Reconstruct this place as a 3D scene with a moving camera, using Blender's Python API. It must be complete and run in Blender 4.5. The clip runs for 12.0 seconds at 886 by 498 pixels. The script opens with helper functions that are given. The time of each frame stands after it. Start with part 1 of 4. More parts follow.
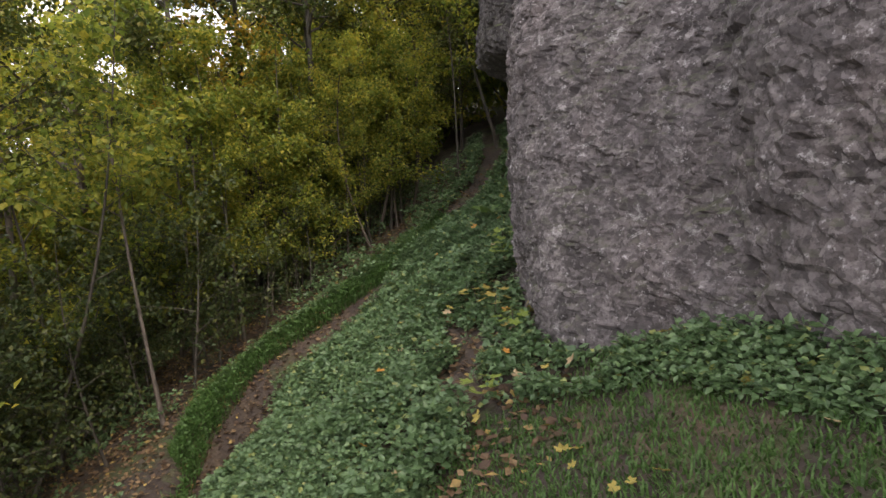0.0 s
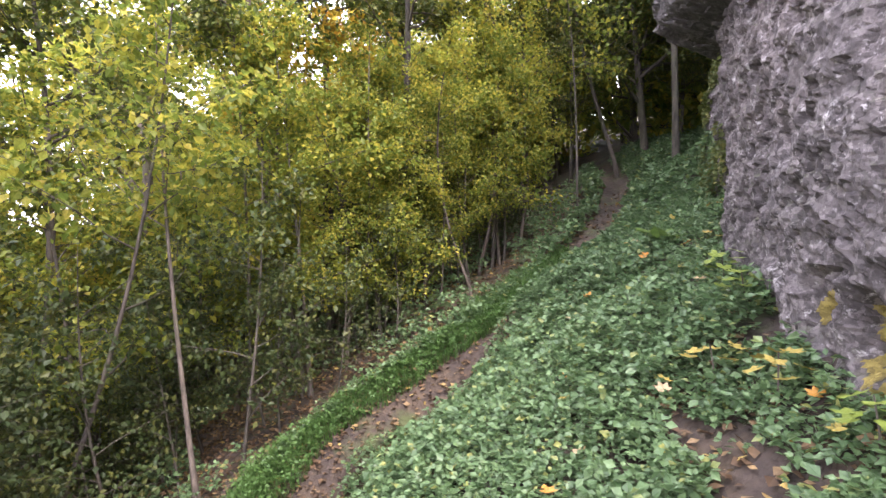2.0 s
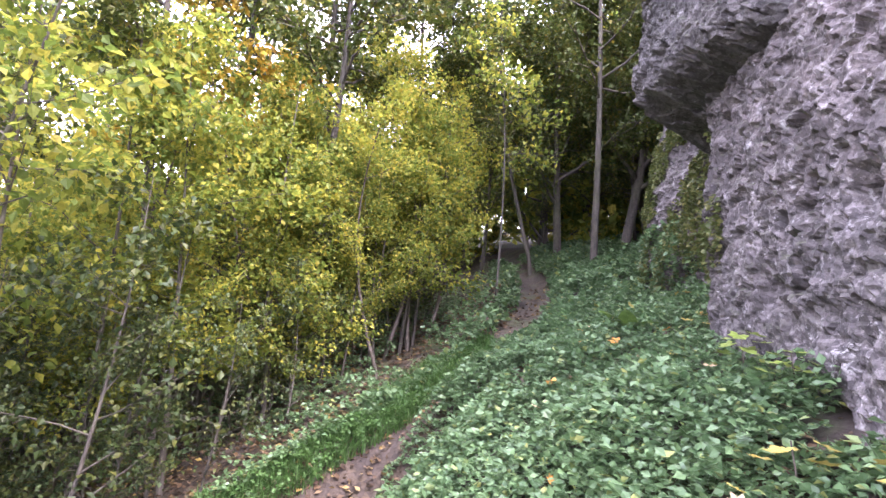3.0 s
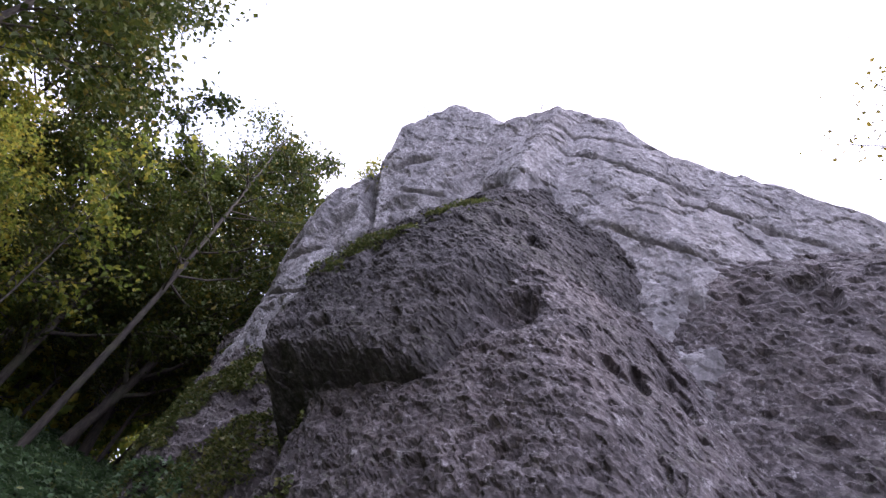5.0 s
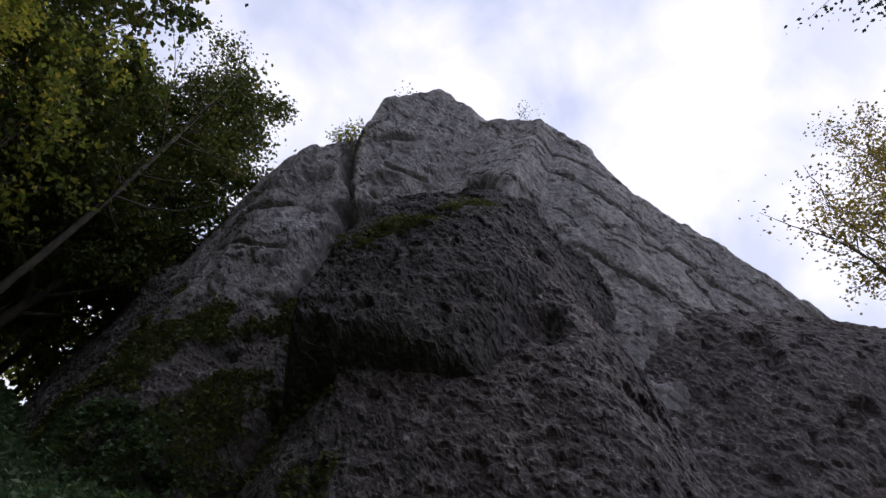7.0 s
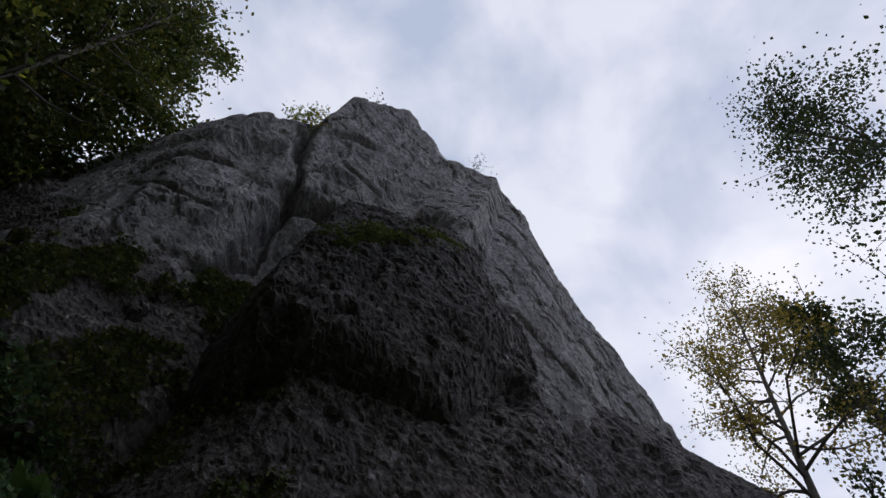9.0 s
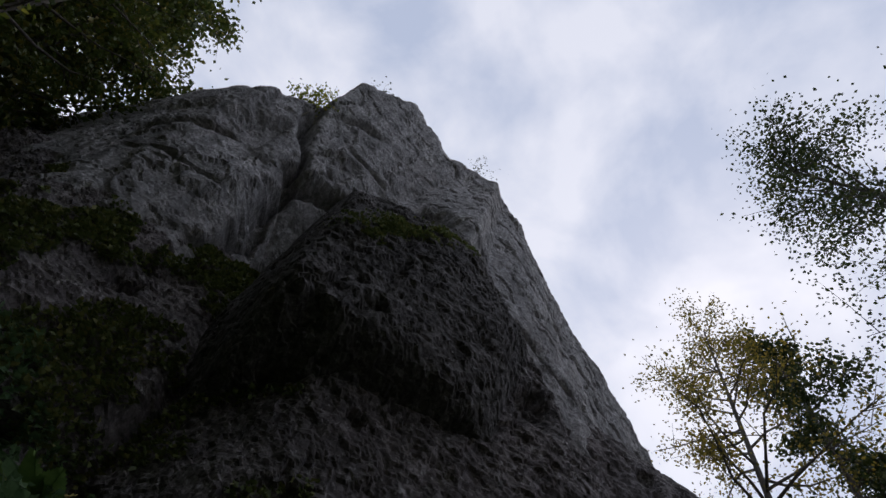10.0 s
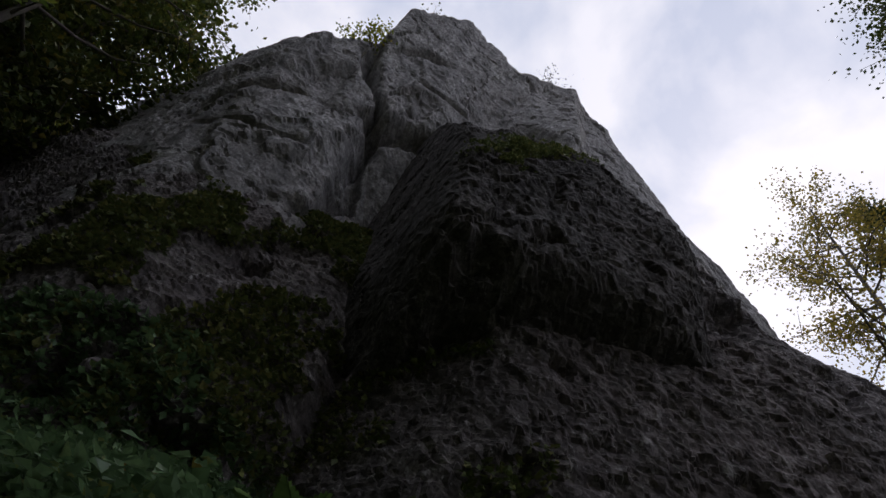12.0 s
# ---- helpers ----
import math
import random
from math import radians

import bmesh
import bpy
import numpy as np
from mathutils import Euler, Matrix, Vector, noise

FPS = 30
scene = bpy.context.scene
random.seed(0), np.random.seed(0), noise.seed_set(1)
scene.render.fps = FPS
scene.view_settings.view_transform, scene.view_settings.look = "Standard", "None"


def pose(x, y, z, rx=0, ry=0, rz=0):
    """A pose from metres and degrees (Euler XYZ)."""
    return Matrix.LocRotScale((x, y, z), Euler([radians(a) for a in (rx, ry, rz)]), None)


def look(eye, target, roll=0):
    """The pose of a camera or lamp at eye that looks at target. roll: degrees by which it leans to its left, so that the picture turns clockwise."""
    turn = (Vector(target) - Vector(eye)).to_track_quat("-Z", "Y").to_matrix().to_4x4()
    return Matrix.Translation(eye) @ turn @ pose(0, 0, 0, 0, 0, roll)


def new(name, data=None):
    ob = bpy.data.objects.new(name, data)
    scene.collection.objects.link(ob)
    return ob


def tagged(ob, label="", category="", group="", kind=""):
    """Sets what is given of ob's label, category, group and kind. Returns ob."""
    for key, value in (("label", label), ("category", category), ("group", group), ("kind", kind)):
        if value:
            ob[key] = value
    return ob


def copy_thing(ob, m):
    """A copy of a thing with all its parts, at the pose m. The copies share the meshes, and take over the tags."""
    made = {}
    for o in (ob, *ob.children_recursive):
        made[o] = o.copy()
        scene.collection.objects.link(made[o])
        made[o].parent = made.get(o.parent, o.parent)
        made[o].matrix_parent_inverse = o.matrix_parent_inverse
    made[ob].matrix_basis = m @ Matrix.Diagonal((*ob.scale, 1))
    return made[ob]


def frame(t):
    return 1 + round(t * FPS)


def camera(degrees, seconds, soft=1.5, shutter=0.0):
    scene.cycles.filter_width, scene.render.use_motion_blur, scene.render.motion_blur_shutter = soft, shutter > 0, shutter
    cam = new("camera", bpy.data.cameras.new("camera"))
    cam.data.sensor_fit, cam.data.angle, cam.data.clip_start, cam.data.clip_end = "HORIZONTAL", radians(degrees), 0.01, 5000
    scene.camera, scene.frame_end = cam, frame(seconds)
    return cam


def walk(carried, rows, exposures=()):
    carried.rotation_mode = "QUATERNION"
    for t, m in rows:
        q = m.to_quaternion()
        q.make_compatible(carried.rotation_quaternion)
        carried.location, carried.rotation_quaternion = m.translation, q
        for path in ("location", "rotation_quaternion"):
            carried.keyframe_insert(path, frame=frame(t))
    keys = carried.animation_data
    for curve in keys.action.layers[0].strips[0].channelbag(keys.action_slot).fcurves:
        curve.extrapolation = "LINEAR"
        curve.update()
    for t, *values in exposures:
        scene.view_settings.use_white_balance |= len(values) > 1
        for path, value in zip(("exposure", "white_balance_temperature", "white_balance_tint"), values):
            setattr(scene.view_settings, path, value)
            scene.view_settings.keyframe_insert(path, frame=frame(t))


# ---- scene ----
cam = camera(75.0, 12.0)
# seconds, eye x y z, yaw to the left, pitch up, roll to the left
ROWS = [
    (0, 0.000, 0.000, 1.650, 0.49, -6.98, -4.03),
    (0.5, -0.089, 0.519, 1.600, 9.35, -8.48, -3.84),
    (1, -0.269, 0.982, 1.503, 9.46, -7.51, -2.98),
    (1.5, -0.487, 1.507, 1.389, 6.41, -5.00, -4.11),
    (2, -0.737, 1.977, 1.286, 6.90, -1.39, -2.24),
    (2.5, -1.035, 2.357, 1.163, 3.35, 2.17, -1.60),
    (3, -1.280, 2.887, 0.989, -5.02, 8.79, 3.90),
    (3.5, -1.533, 3.331, 0.982, -28.96, 21.85, 16.54),
    (3.7, -1.575, 3.398, 0.997, -35.60, 25.94, 19.84),
    (5.3, -2.194, 3.734, 0.692, -50.59, 43.38, 24.58),
    (5.5, -2.277, 3.826, 0.636, -50.59, 43.33, 24.40),
    (6, -2.506, 4.130, 0.519, -52.25, 44.06, 22.62),
    (6.5, -2.789, 4.500, 0.385, -58.61, 42.72, 23.32),
    (7, -2.709, 4.840, 0.391, -68.00, 44.94, 24.61),
    (7.5, -2.641, 5.158, 0.345, -71.49, 48.71, 23.75),
    (7.7, -2.632, 5.269, 0.283, -72.07, 49.42, 25.34),
    (9.3, -2.227, 6.098, 0.252, -88.55, 56.17, 29.52),
    (9.5, -2.178, 6.158, 0.237, -90.12, 56.58, 28.27),
    (10, -1.930, 6.466, 0.312, -91.88, 57.00, 31.65),
    (10.5, -1.776, 6.635, 0.324, -92.79, 54.99, 30.91),
    (11, -1.455, 6.868, 0.466, -89.77, 52.22, 27.67),
    (11.5, -1.369, 6.943, 0.557, -90.51, 50.09, 21.99),
    (12, -1.327, 7.085, 0.522, -90.22, 49.37, 22.20),
]


def gaze(x, y, z, yaw, pitch, roll):
    a, p = radians(yaw), radians(pitch)
    way = Vector((-math.sin(a) * math.cos(p), math.cos(a) * math.cos(p), math.sin(p)))
    eye = Vector((x, y, z))
    return look(eye, eye + way, roll)


EXPOSURE = [(0.0, 1.6, 7450, 16), (1.0, 2.35, 7300, 18), (2.5, 3.3, 6500, 29), (3.7, 3.8, 6050, 35), (5.5, 0.85, 6200, 29), (6.5, 0.25, 6400, 23), (7.5, -0.05, 6400, 16), (9.5, -0.35, 6300, 13), (12.0, -0.15, 6600, 15)]
walk(cam, [(t, gaze(*r)) for t, *r in ROWS], EXPOSURE)

# ---- daylight: bright overcast sky, broad soft sun behind the cloud ----
SUN_EL, SUN_AZ = 55.0, 140.0
world = bpy.data.worlds.new("overcast_sky")
scene.world = world
world.use_nodes = True
wn, wl = world.node_tree.nodes, world.node_tree.links
wn.clear()
w_out = wn.new("ShaderNodeOutputWorld")
w_bg = wn.new("ShaderNodeBackground")
w_sky = wn.new("ShaderNodeTexSky")
w_sky.sky_type = "NISHITA"
w_sky.sun_disc = False
w_sky.sun_elevation = radians(SUN_EL)
w_sky.sun_rotation = radians(SUN_AZ)
w_tc = wn.new("ShaderNodeTexCoord")
w_map = wn.new("ShaderNodeMapping")
w_map.inputs["Scale"].default_value = (2.2, 2.2, 2.6)
w_map.inputs["Rotation"].default_value = (0.3, 0.2, 0.9)
w_n = wn.new("ShaderNodeTexNoise")
w_n.inputs["Scale"].default_value = 2.3
w_n.inputs["Detail"].default_value = 6.0
w_n.inputs["Roughness"].default_value = 0.5
w_n.inputs["Distortion"].default_value = 0.2
w_r = wn.new("ShaderNodeValToRGB")
w_r.color_ramp.elements[0].position = 0.36
w_r.color_ramp.elements[0].color = (5.7, 6.4, 7.9, 1)
w_r.color_ramp.elements[1].position = 0.62
w_r.color_ramp.elements[1].color = (9.3, 9.5, 10.2, 1)
w_mix = wn.new("ShaderNodeMix")
w_mix.data_type = "RGBA"
w_mix.inputs["Factor"].default_value = 0.82
wl.new(w_tc.outputs["Generated"], w_map.inputs["Vector"])
wl.new(w_map.outputs["Vector"], w_n.inputs["Vector"])
wl.new(w_n.outputs["Fac"], w_r.inputs["Fac"])
wl.new(w_sky.outputs["Color"], w_mix.inputs[6])
wl.new(w_r.outputs["Color"], w_mix.inputs[7])
wl.new(w_mix.outputs[2], w_bg.inputs["Color"])
w_bg.inputs["Strength"].default_value = 0.12
wl.new(w_bg.outputs["Background"], w_out.inputs["Surface"])

sun_data = bpy.data.lights.new("sun", "SUN")
sun_data.energy, sun_data.angle, sun_data.color = 1.5, radians(25), (1.0, 0.95, 0.88)
sun = new("sun", sun_data)
sa, se = radians(SUN_AZ), radians(SUN_EL)
sun.matrix_world = look((30 * math.sin(sa) * math.cos(se), 30 * math.cos(sa) * math.cos(se), 30 * math.sin(se)), (0, 0, 0))


# ---- materials ----
def material(name):
    m = bpy.data.materials.new(name)
    m.use_nodes = True
    m.node_tree.nodes.clear()
    return m, m.node_tree.nodes, m.node_tree.links


def noise_node(n, l, co, scale, detail=4.0, rough=0.55, distort=0.0):
    t = n.new("ShaderNodeTexNoise")
    t.inputs["Scale"].default_value, t.inputs["Detail"].default_value = scale, detail
    t.inputs["Roughness"].default_value, t.inputs["Distortion"].default_value = rough, distort
    l.new(co, t.inputs["Vector"])
    return t.outputs["Fac"]


def ramp(n, l, fac, stops):
    r = n.new("ShaderNodeValToRGB")
    e = r.color_ramp.elements
    while len(e) < len(stops):
        e.new(0.5)
    for s, (p, c) in zip(e, stops):
        s.position, s.color = p, (*c, 1) if len(c) == 3 else c
    l.new(fac, r.inputs["Fac"])
    return r.outputs["Color"]


def mixed(n, l, fac, a, b, mode="MIX"):
    m = n.new("ShaderNodeMix")
    m.data_type, m.blend_type = "RGBA", mode
    if isinstance(fac, float):
        m.inputs["Factor"].default_value = fac
    else:
        l.new(fac, m.inputs["Factor"])
    for v, s in ((a, 6), (b, 7)):
        if isinstance(v, tuple):
            m.inputs[s].default_value = (*v, 1)
        else:
            l.new(v, m.inputs[s])
    return m.outputs[2]


def grey(v):
    return (v, v, v)


def rock_material(name, dark, light, warm, lichen, bump, streaks, moss):
    m, n, l = material(name)
    out, b = n.new("ShaderNodeOutputMaterial"), n.new("ShaderNodeBsdfPrincipled")
    co = n.new("ShaderNodeTexCoord").outputs["Object"]
    shake = n.new("ShaderNodeTexNoise")
    shake.inputs["Scale"].default_value, shake.inputs["Detail"].default_value = 16.0, 4.0
    l.new(co, shake.inputs["Vector"])
    wob = n.new("ShaderNodeVectorMath")
    wob.operation = "MULTIPLY_ADD"
    wob.inputs[1].default_value = (0.09, 0.09, 0.06)
    l.new(shake.outputs["Color"], wob.inputs[0])
    l.new(co, wob.inputs[2])
    plates = []
    for sc in (13.0, 31.0):
        pv = n.new("ShaderNodeTexVoronoi")
        pv.inputs["Scale"].default_value = sc
        l.new(wob.outputs["Vector"], pv.inputs["Vector"])
        ps = n.new("ShaderNodeSeparateColor")
        l.new(pv.outputs["Color"], ps.inputs["Color"])
        plates.append((ps.outputs["Red"], pv.outputs["Distance"]))
    big = noise_node(n, l, co, 0.55, 5, 0.6, 0.4)
    mid = noise_node(n, l, co, 3.2, 6, 0.65, 0.3)
    fine = noise_node(n, l, co, 22.0, 6, 0.7)
    base = mixed(n, l, ramp(n, l, mid, [(0.34, grey(0.0)), (0.66, grey(1.0))]), dark, light)
    base = mixed(n, l, ramp(n, l, big, [(0.45, grey(0.0)), (0.68, grey(0.75))]), base, warm)
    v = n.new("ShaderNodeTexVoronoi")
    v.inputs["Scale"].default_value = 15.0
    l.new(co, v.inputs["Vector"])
    # cell edges and bump pits darkened: dirt and pit shade put into the colour
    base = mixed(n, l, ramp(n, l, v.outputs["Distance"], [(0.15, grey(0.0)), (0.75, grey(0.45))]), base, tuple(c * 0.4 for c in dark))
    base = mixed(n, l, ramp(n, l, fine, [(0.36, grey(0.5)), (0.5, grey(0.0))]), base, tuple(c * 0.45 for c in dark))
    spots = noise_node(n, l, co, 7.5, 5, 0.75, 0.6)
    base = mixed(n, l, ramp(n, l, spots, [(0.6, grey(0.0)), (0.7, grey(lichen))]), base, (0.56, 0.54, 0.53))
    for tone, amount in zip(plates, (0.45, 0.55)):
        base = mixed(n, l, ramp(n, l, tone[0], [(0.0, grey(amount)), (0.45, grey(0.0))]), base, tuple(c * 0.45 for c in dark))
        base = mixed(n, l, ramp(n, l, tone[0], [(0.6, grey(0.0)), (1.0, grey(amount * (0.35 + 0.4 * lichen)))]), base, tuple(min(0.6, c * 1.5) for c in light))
    # low grit gets the same pit darkening in the colour
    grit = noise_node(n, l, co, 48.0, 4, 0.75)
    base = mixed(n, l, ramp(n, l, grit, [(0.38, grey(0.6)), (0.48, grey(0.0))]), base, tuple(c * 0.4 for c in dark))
    flecks = noise_node(n, l, co, 24.0, 3, 0.7, 0.15)
    base = mixed(n, l, ramp(n, l, flecks, [(0.61, grey(0.0)), (0.69, grey(0.6 * lichen))]), base, (0.5, 0.48, 0.48))
    mottle = noise_node(n, l, co, 1.7, 6, 0.7, 0.3)
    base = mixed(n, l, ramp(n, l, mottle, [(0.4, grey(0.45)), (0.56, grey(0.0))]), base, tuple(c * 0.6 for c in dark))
    if streaks:
        mp = n.new("ShaderNodeMapping")
        mp.inputs["Scale"].default_value = (3.0, 3.0, 0.35)
        l.new(co, mp.inputs["Vector"])
        st = noise_node(n, l, mp.outputs["Vector"], 1.3, 5, 0.65, 0.5)
        base = mixed(n, l, ramp(n, l, st, [(0.5, grey(0.0)), (0.68, grey(streaks))]), base, tuple(c * 0.55 for c in dark))
    sep = n.new("ShaderNodeSeparateXYZ")
    l.new(n.new("ShaderNodeNewGeometry").outputs["Normal"], sep.inputs["Vector"])
    up = ramp(n, l, sep.outputs["Z"], [(0.35, grey(0.0)), (0.8, grey(1.0))])
    mn = ramp(n, l, noise_node(n, l, co, 2.1, 6, 0.7), [(0.46, grey(0.0)), (0.6, grey(moss))])
    base = mixed(n, l, mixed(n, l, 1.0, up, mn, "MULTIPLY"), base, (0.055, 0.07, 0.022))
    l.new(base, b.inputs["Base Color"])
    b.inputs["Roughness"].default_value = 0.92
    b.inputs["Specular IOR Level"].default_value = 0.25
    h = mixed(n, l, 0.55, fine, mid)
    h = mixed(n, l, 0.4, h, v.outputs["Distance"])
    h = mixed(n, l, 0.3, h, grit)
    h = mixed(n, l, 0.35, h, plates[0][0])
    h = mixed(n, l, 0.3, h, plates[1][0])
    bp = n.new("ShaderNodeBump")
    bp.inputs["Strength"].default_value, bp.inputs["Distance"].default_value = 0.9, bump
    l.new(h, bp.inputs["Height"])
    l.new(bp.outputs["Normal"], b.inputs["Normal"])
    l.new(b.outputs["BSDF"], out.inputs["Surface"])
    return m


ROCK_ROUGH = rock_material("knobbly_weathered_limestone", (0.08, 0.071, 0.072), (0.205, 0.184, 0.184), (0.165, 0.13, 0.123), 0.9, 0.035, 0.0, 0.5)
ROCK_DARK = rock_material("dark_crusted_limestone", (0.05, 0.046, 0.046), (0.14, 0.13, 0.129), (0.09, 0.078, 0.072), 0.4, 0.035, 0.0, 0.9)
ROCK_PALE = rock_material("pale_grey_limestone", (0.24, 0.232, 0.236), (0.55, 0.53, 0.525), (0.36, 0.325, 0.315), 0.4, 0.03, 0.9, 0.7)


def leaf_material(name, stops, through_part=0.45, gloss=0.5):
    m, n, l = material(name)
    out = n.new("ShaderNodeOutputMaterial")
    geo = n.new("ShaderNodeNewGeometry")
    col = ramp(n, l, geo.outputs["Random Per Island"], stops)
    co = n.new("ShaderNodeTexCoord").outputs["Object"]
    col = mixed(n, l, ramp(n, l, noise_node(n, l, co, 1.1, 3), [(0.35, grey(0.35)), (0.65, grey(0.0))]), col, stops[0][1])
    col = mixed(n, l, ramp(n, l, noise_node(n, l, co, 45.0, 2), [(0.4, grey(0.3)), (0.6, grey(0.0))]), col, tuple(c * 0.6 for c in stops[0][1]))
    b = n.new("ShaderNodeBsdfPrincipled")
    l.new(col, b.inputs["Base Color"])
    b.inputs["Roughness"].default_value = gloss
    b.inputs["Specular IOR Level"].default_value = 0.35
    t = n.new("ShaderNodeBsdfTranslucent")
    l.new(col, t.inputs["Color"])
    mx = n.new("ShaderNodeMixShader")
    mx.inputs["Fac"].default_value = through_part
    l.new(b.outputs["BSDF"], mx.inputs[1])
    l.new(t.outputs["BSDF"], mx.inputs[2])
    l.new(mx.outputs["Shader"], out.inputs["Surface"])
    return m


LEAF_GREEN = leaf_material("green_autumn_leaves", [(0.0, (0.10, 0.15, 0.03)), (0.4, (0.19, 0.24, 0.04)), (0.75, (0.32, 0.33, 0.05)), (1.0, (0.55, 0.46, 0.07))], 0.62)
LEAF_YELLOW = leaf_material("yellow_autumn_leaves", [(0.0, (0.19, 0.25, 0.045)), (0.4, (0.32, 0.35, 0.055)), (0.8, (0.48, 0.43, 0.065)), (1.0, (0.58, 0.41, 0.06))], 0.62)
LEAF_ORANGE = leaf_material("orange_maple_leaves", [(0.0, (0.34, 0.27, 0.04)), (0.6, (0.52, 0.36, 0.04)), (1.0, (0.46, 0.22, 0.03))])
# dark green; on the low saplings it also stands in for understory shade
LEAF_DARK = leaf_material("dark_and_shaded_leaves", [(0.0, (0.025, 0.045, 0.014)), (0.6, (0.055, 0.08, 0.02)), (1.0, (0.12, 0.12, 0.025))], 0.3)
HERB = leaf_material("green_herb_leaves", [(0.0, (0.075, 0.135, 0.06)), (0.5, (0.125, 0.21, 0.095)), (0.94, (0.18, 0.28, 0.125)), (1.0, (0.36, 0.36, 0.11))], 0.35, 0.33)
GRASS = leaf_material("fresh_grass", [(0.0, (0.045, 0.105, 0.025)), (1.0, (0.1, 0.19, 0.05))], 0.3, 0.5)
FALLEN = leaf_material("fallen_leaves", [(0.0, (0.06, 0.036, 0.022)), (0.5, (0.13, 0.08, 0.042)), (0.85, (0.24, 0.16, 0.08)), (1.0, (0.42, 0.3, 0.08))], 0.1, 0.7)
# crown shade put into the leaf colour: a darker, less translucent green
LEAF_SHADED = leaf_material("shaded_olive_leaves", [(0.0, (0.045, 0.07, 0.016)), (0.5, (0.085, 0.115, 0.024)), (0.85, (0.14, 0.15, 0.03)), (1.0, (0.26, 0.2, 0.035))], 0.3)
LEAF_GOLD = leaf_material("golden_brown_leaves", [(0.0, (0.12, 0.11, 0.025)), (0.5, (0.24, 0.19, 0.035)), (1.0, (0.42, 0.3, 0.05))], 0.5)
FERN = leaf_material("fern_fronds", [(0.0, (0.09, 0.16, 0.04)), (1.0, (0.16, 0.25, 0.06))], 0.35)


def bark_material(name, dark, light):
    m, n, l = material(name)
    out, b = n.new("ShaderNodeOutputMaterial"), n.new("ShaderNodeBsdfPrincipled")
    co = n.new("ShaderNodeTexCoord").outputs["Object"]
    mp = n.new("ShaderNodeMapping")
    mp.inputs["Scale"].default_value = (1.0, 1.0, 0.25)
    l.new(co, mp.inputs["Vector"])
    g = noise_node(n, l, mp.outputs["Vector"], 26.0, 5, 0.7)
    big = noise_node(n, l, co, 2.0, 4)
    c = mixed(n, l, ramp(n, l, g, [(0.35, grey(0.0)), (0.65, grey(1.0))]), dark, light)
    c = mixed(n, l, ramp(n, l, big, [(0.5, grey(0.0)), (0.7, grey(0.5))]), c, (0.09, 0.1, 0.05))
    l.new(c, b.inputs["Base Color"])
    b.inputs["Roughness"].default_value = 0.85
    bp = n.new("ShaderNodeBump")
    bp.inputs["Strength"].default_value, bp.inputs["Distance"].default_value = 0.7, 0.01
    l.new(g, bp.inputs["Height"])
    l.new(bp.outputs["Normal"], b.inputs["Normal"])
    l.new(b.outputs["BSDF"], out.inputs["Surface"])
    return m


BARK = bark_material("grey_brown_bark", (0.045, 0.036, 0.03), (0.13, 0.105, 0.085))
BARK_DARK = bark_material("dark_bark", (0.03, 0.026, 0.022), (0.09, 0.075, 0.06))


def soil_material():
    m, n, l = material("leaf_strewn_forest_soil")
    out, b = n.new("ShaderNodeOutputMaterial"), n.new("ShaderNodeBsdfPrincipled")
    co = n.new("ShaderNodeTexCoord").outputs["Object"]
    a = noise_node(n, l, co, 1.3, 5, 0.6)
    f = noise_node(n, l, co, 30.0, 5, 0.7)
    v = n.new("ShaderNodeTexVoronoi")
    v.inputs["Scale"].default_value = 17.0
    l.new(co, v.inputs["Vector"])
    litter = mixed(n, l, ramp(n, l, v.outputs["Color"], [(0.2, grey(0.0)), (0.8, grey(1.0))]), (0.04, 0.029, 0.022), (0.1, 0.07, 0.045))
    c = mixed(n, l, ramp(n, l, a, [(0.4, grey(0.0)), (0.62, grey(1.0))]), (0.036, 0.026, 0.022), litter)
    c = mixed(n, l, ramp(n, l, f, [(0.35, grey(0.7)), (0.55, grey(0.0))]), c, (0.03, 0.022, 0.016))
    moss = ramp(n, l, noise_node(n, l, co, 0.9, 5, 0.7), [(0.52, grey(0.0)), (0.64, grey(0.7))])
    c = mixed(n, l, moss, c, (0.06, 0.085, 0.025))
    l.new(c, b.inputs["Base Color"])
    b.inputs["Roughness"].default_value = 0.95
    bp = n.new("ShaderNodeBump")
    bp.inputs["Strength"].default_value, bp.inputs["Distance"].default_value = 0.8, 0.03
    l.new(mixed(n, l, 0.5, f, v.outputs["Distance"]), bp.inputs["Height"])
    l.new(bp.outputs["Normal"], b.inputs["Normal"])
    l.new(b.outputs["BSDF"], out.inputs["Surface"])
    return m


SOIL = soil_material()


# ---- numeric noise ----
def hash3(i, j, k, seed):
    h = (i * 374761393 + j * 668265263 + k * 2147483647 + seed * 974634777) & 0xFFFFFFFF
    h = ((h ^ (h >> 13)) * 1274126177) & 0xFFFFFFFF
    return ((h ^ (h >> 16)) & 0xFFFF) / 65535.0


def value_noise(p, seed=0):
    i = np.floor(p).astype(np.int64)
    u = p - i
    u = u * u * (3 - 2 * u)
    total = 0.0
    for a in (0, 1):
        for b in (0, 1):
            for c in (0, 1):
                w = (u[:, 0] if a else 1 - u[:, 0]) * (u[:, 1] if b else 1 - u[:, 1]) * (u[:, 2] if c else 1 - u[:, 2])
                total = total + w * hash3(i[:, 0] + a, i[:, 1] + b, i[:, 2] + c, seed)
    return total * 2 - 1


def fbm(p, scale, octaves, seed=0, gain=0.5):
    s, amp, tot = 0.0, 1.0, 0.0
    for o in range(octaves):
        s = s + amp * value_noise(p * scale * 2**o, seed + o)
        tot, amp = tot + amp, amp * gain
    return s / tot


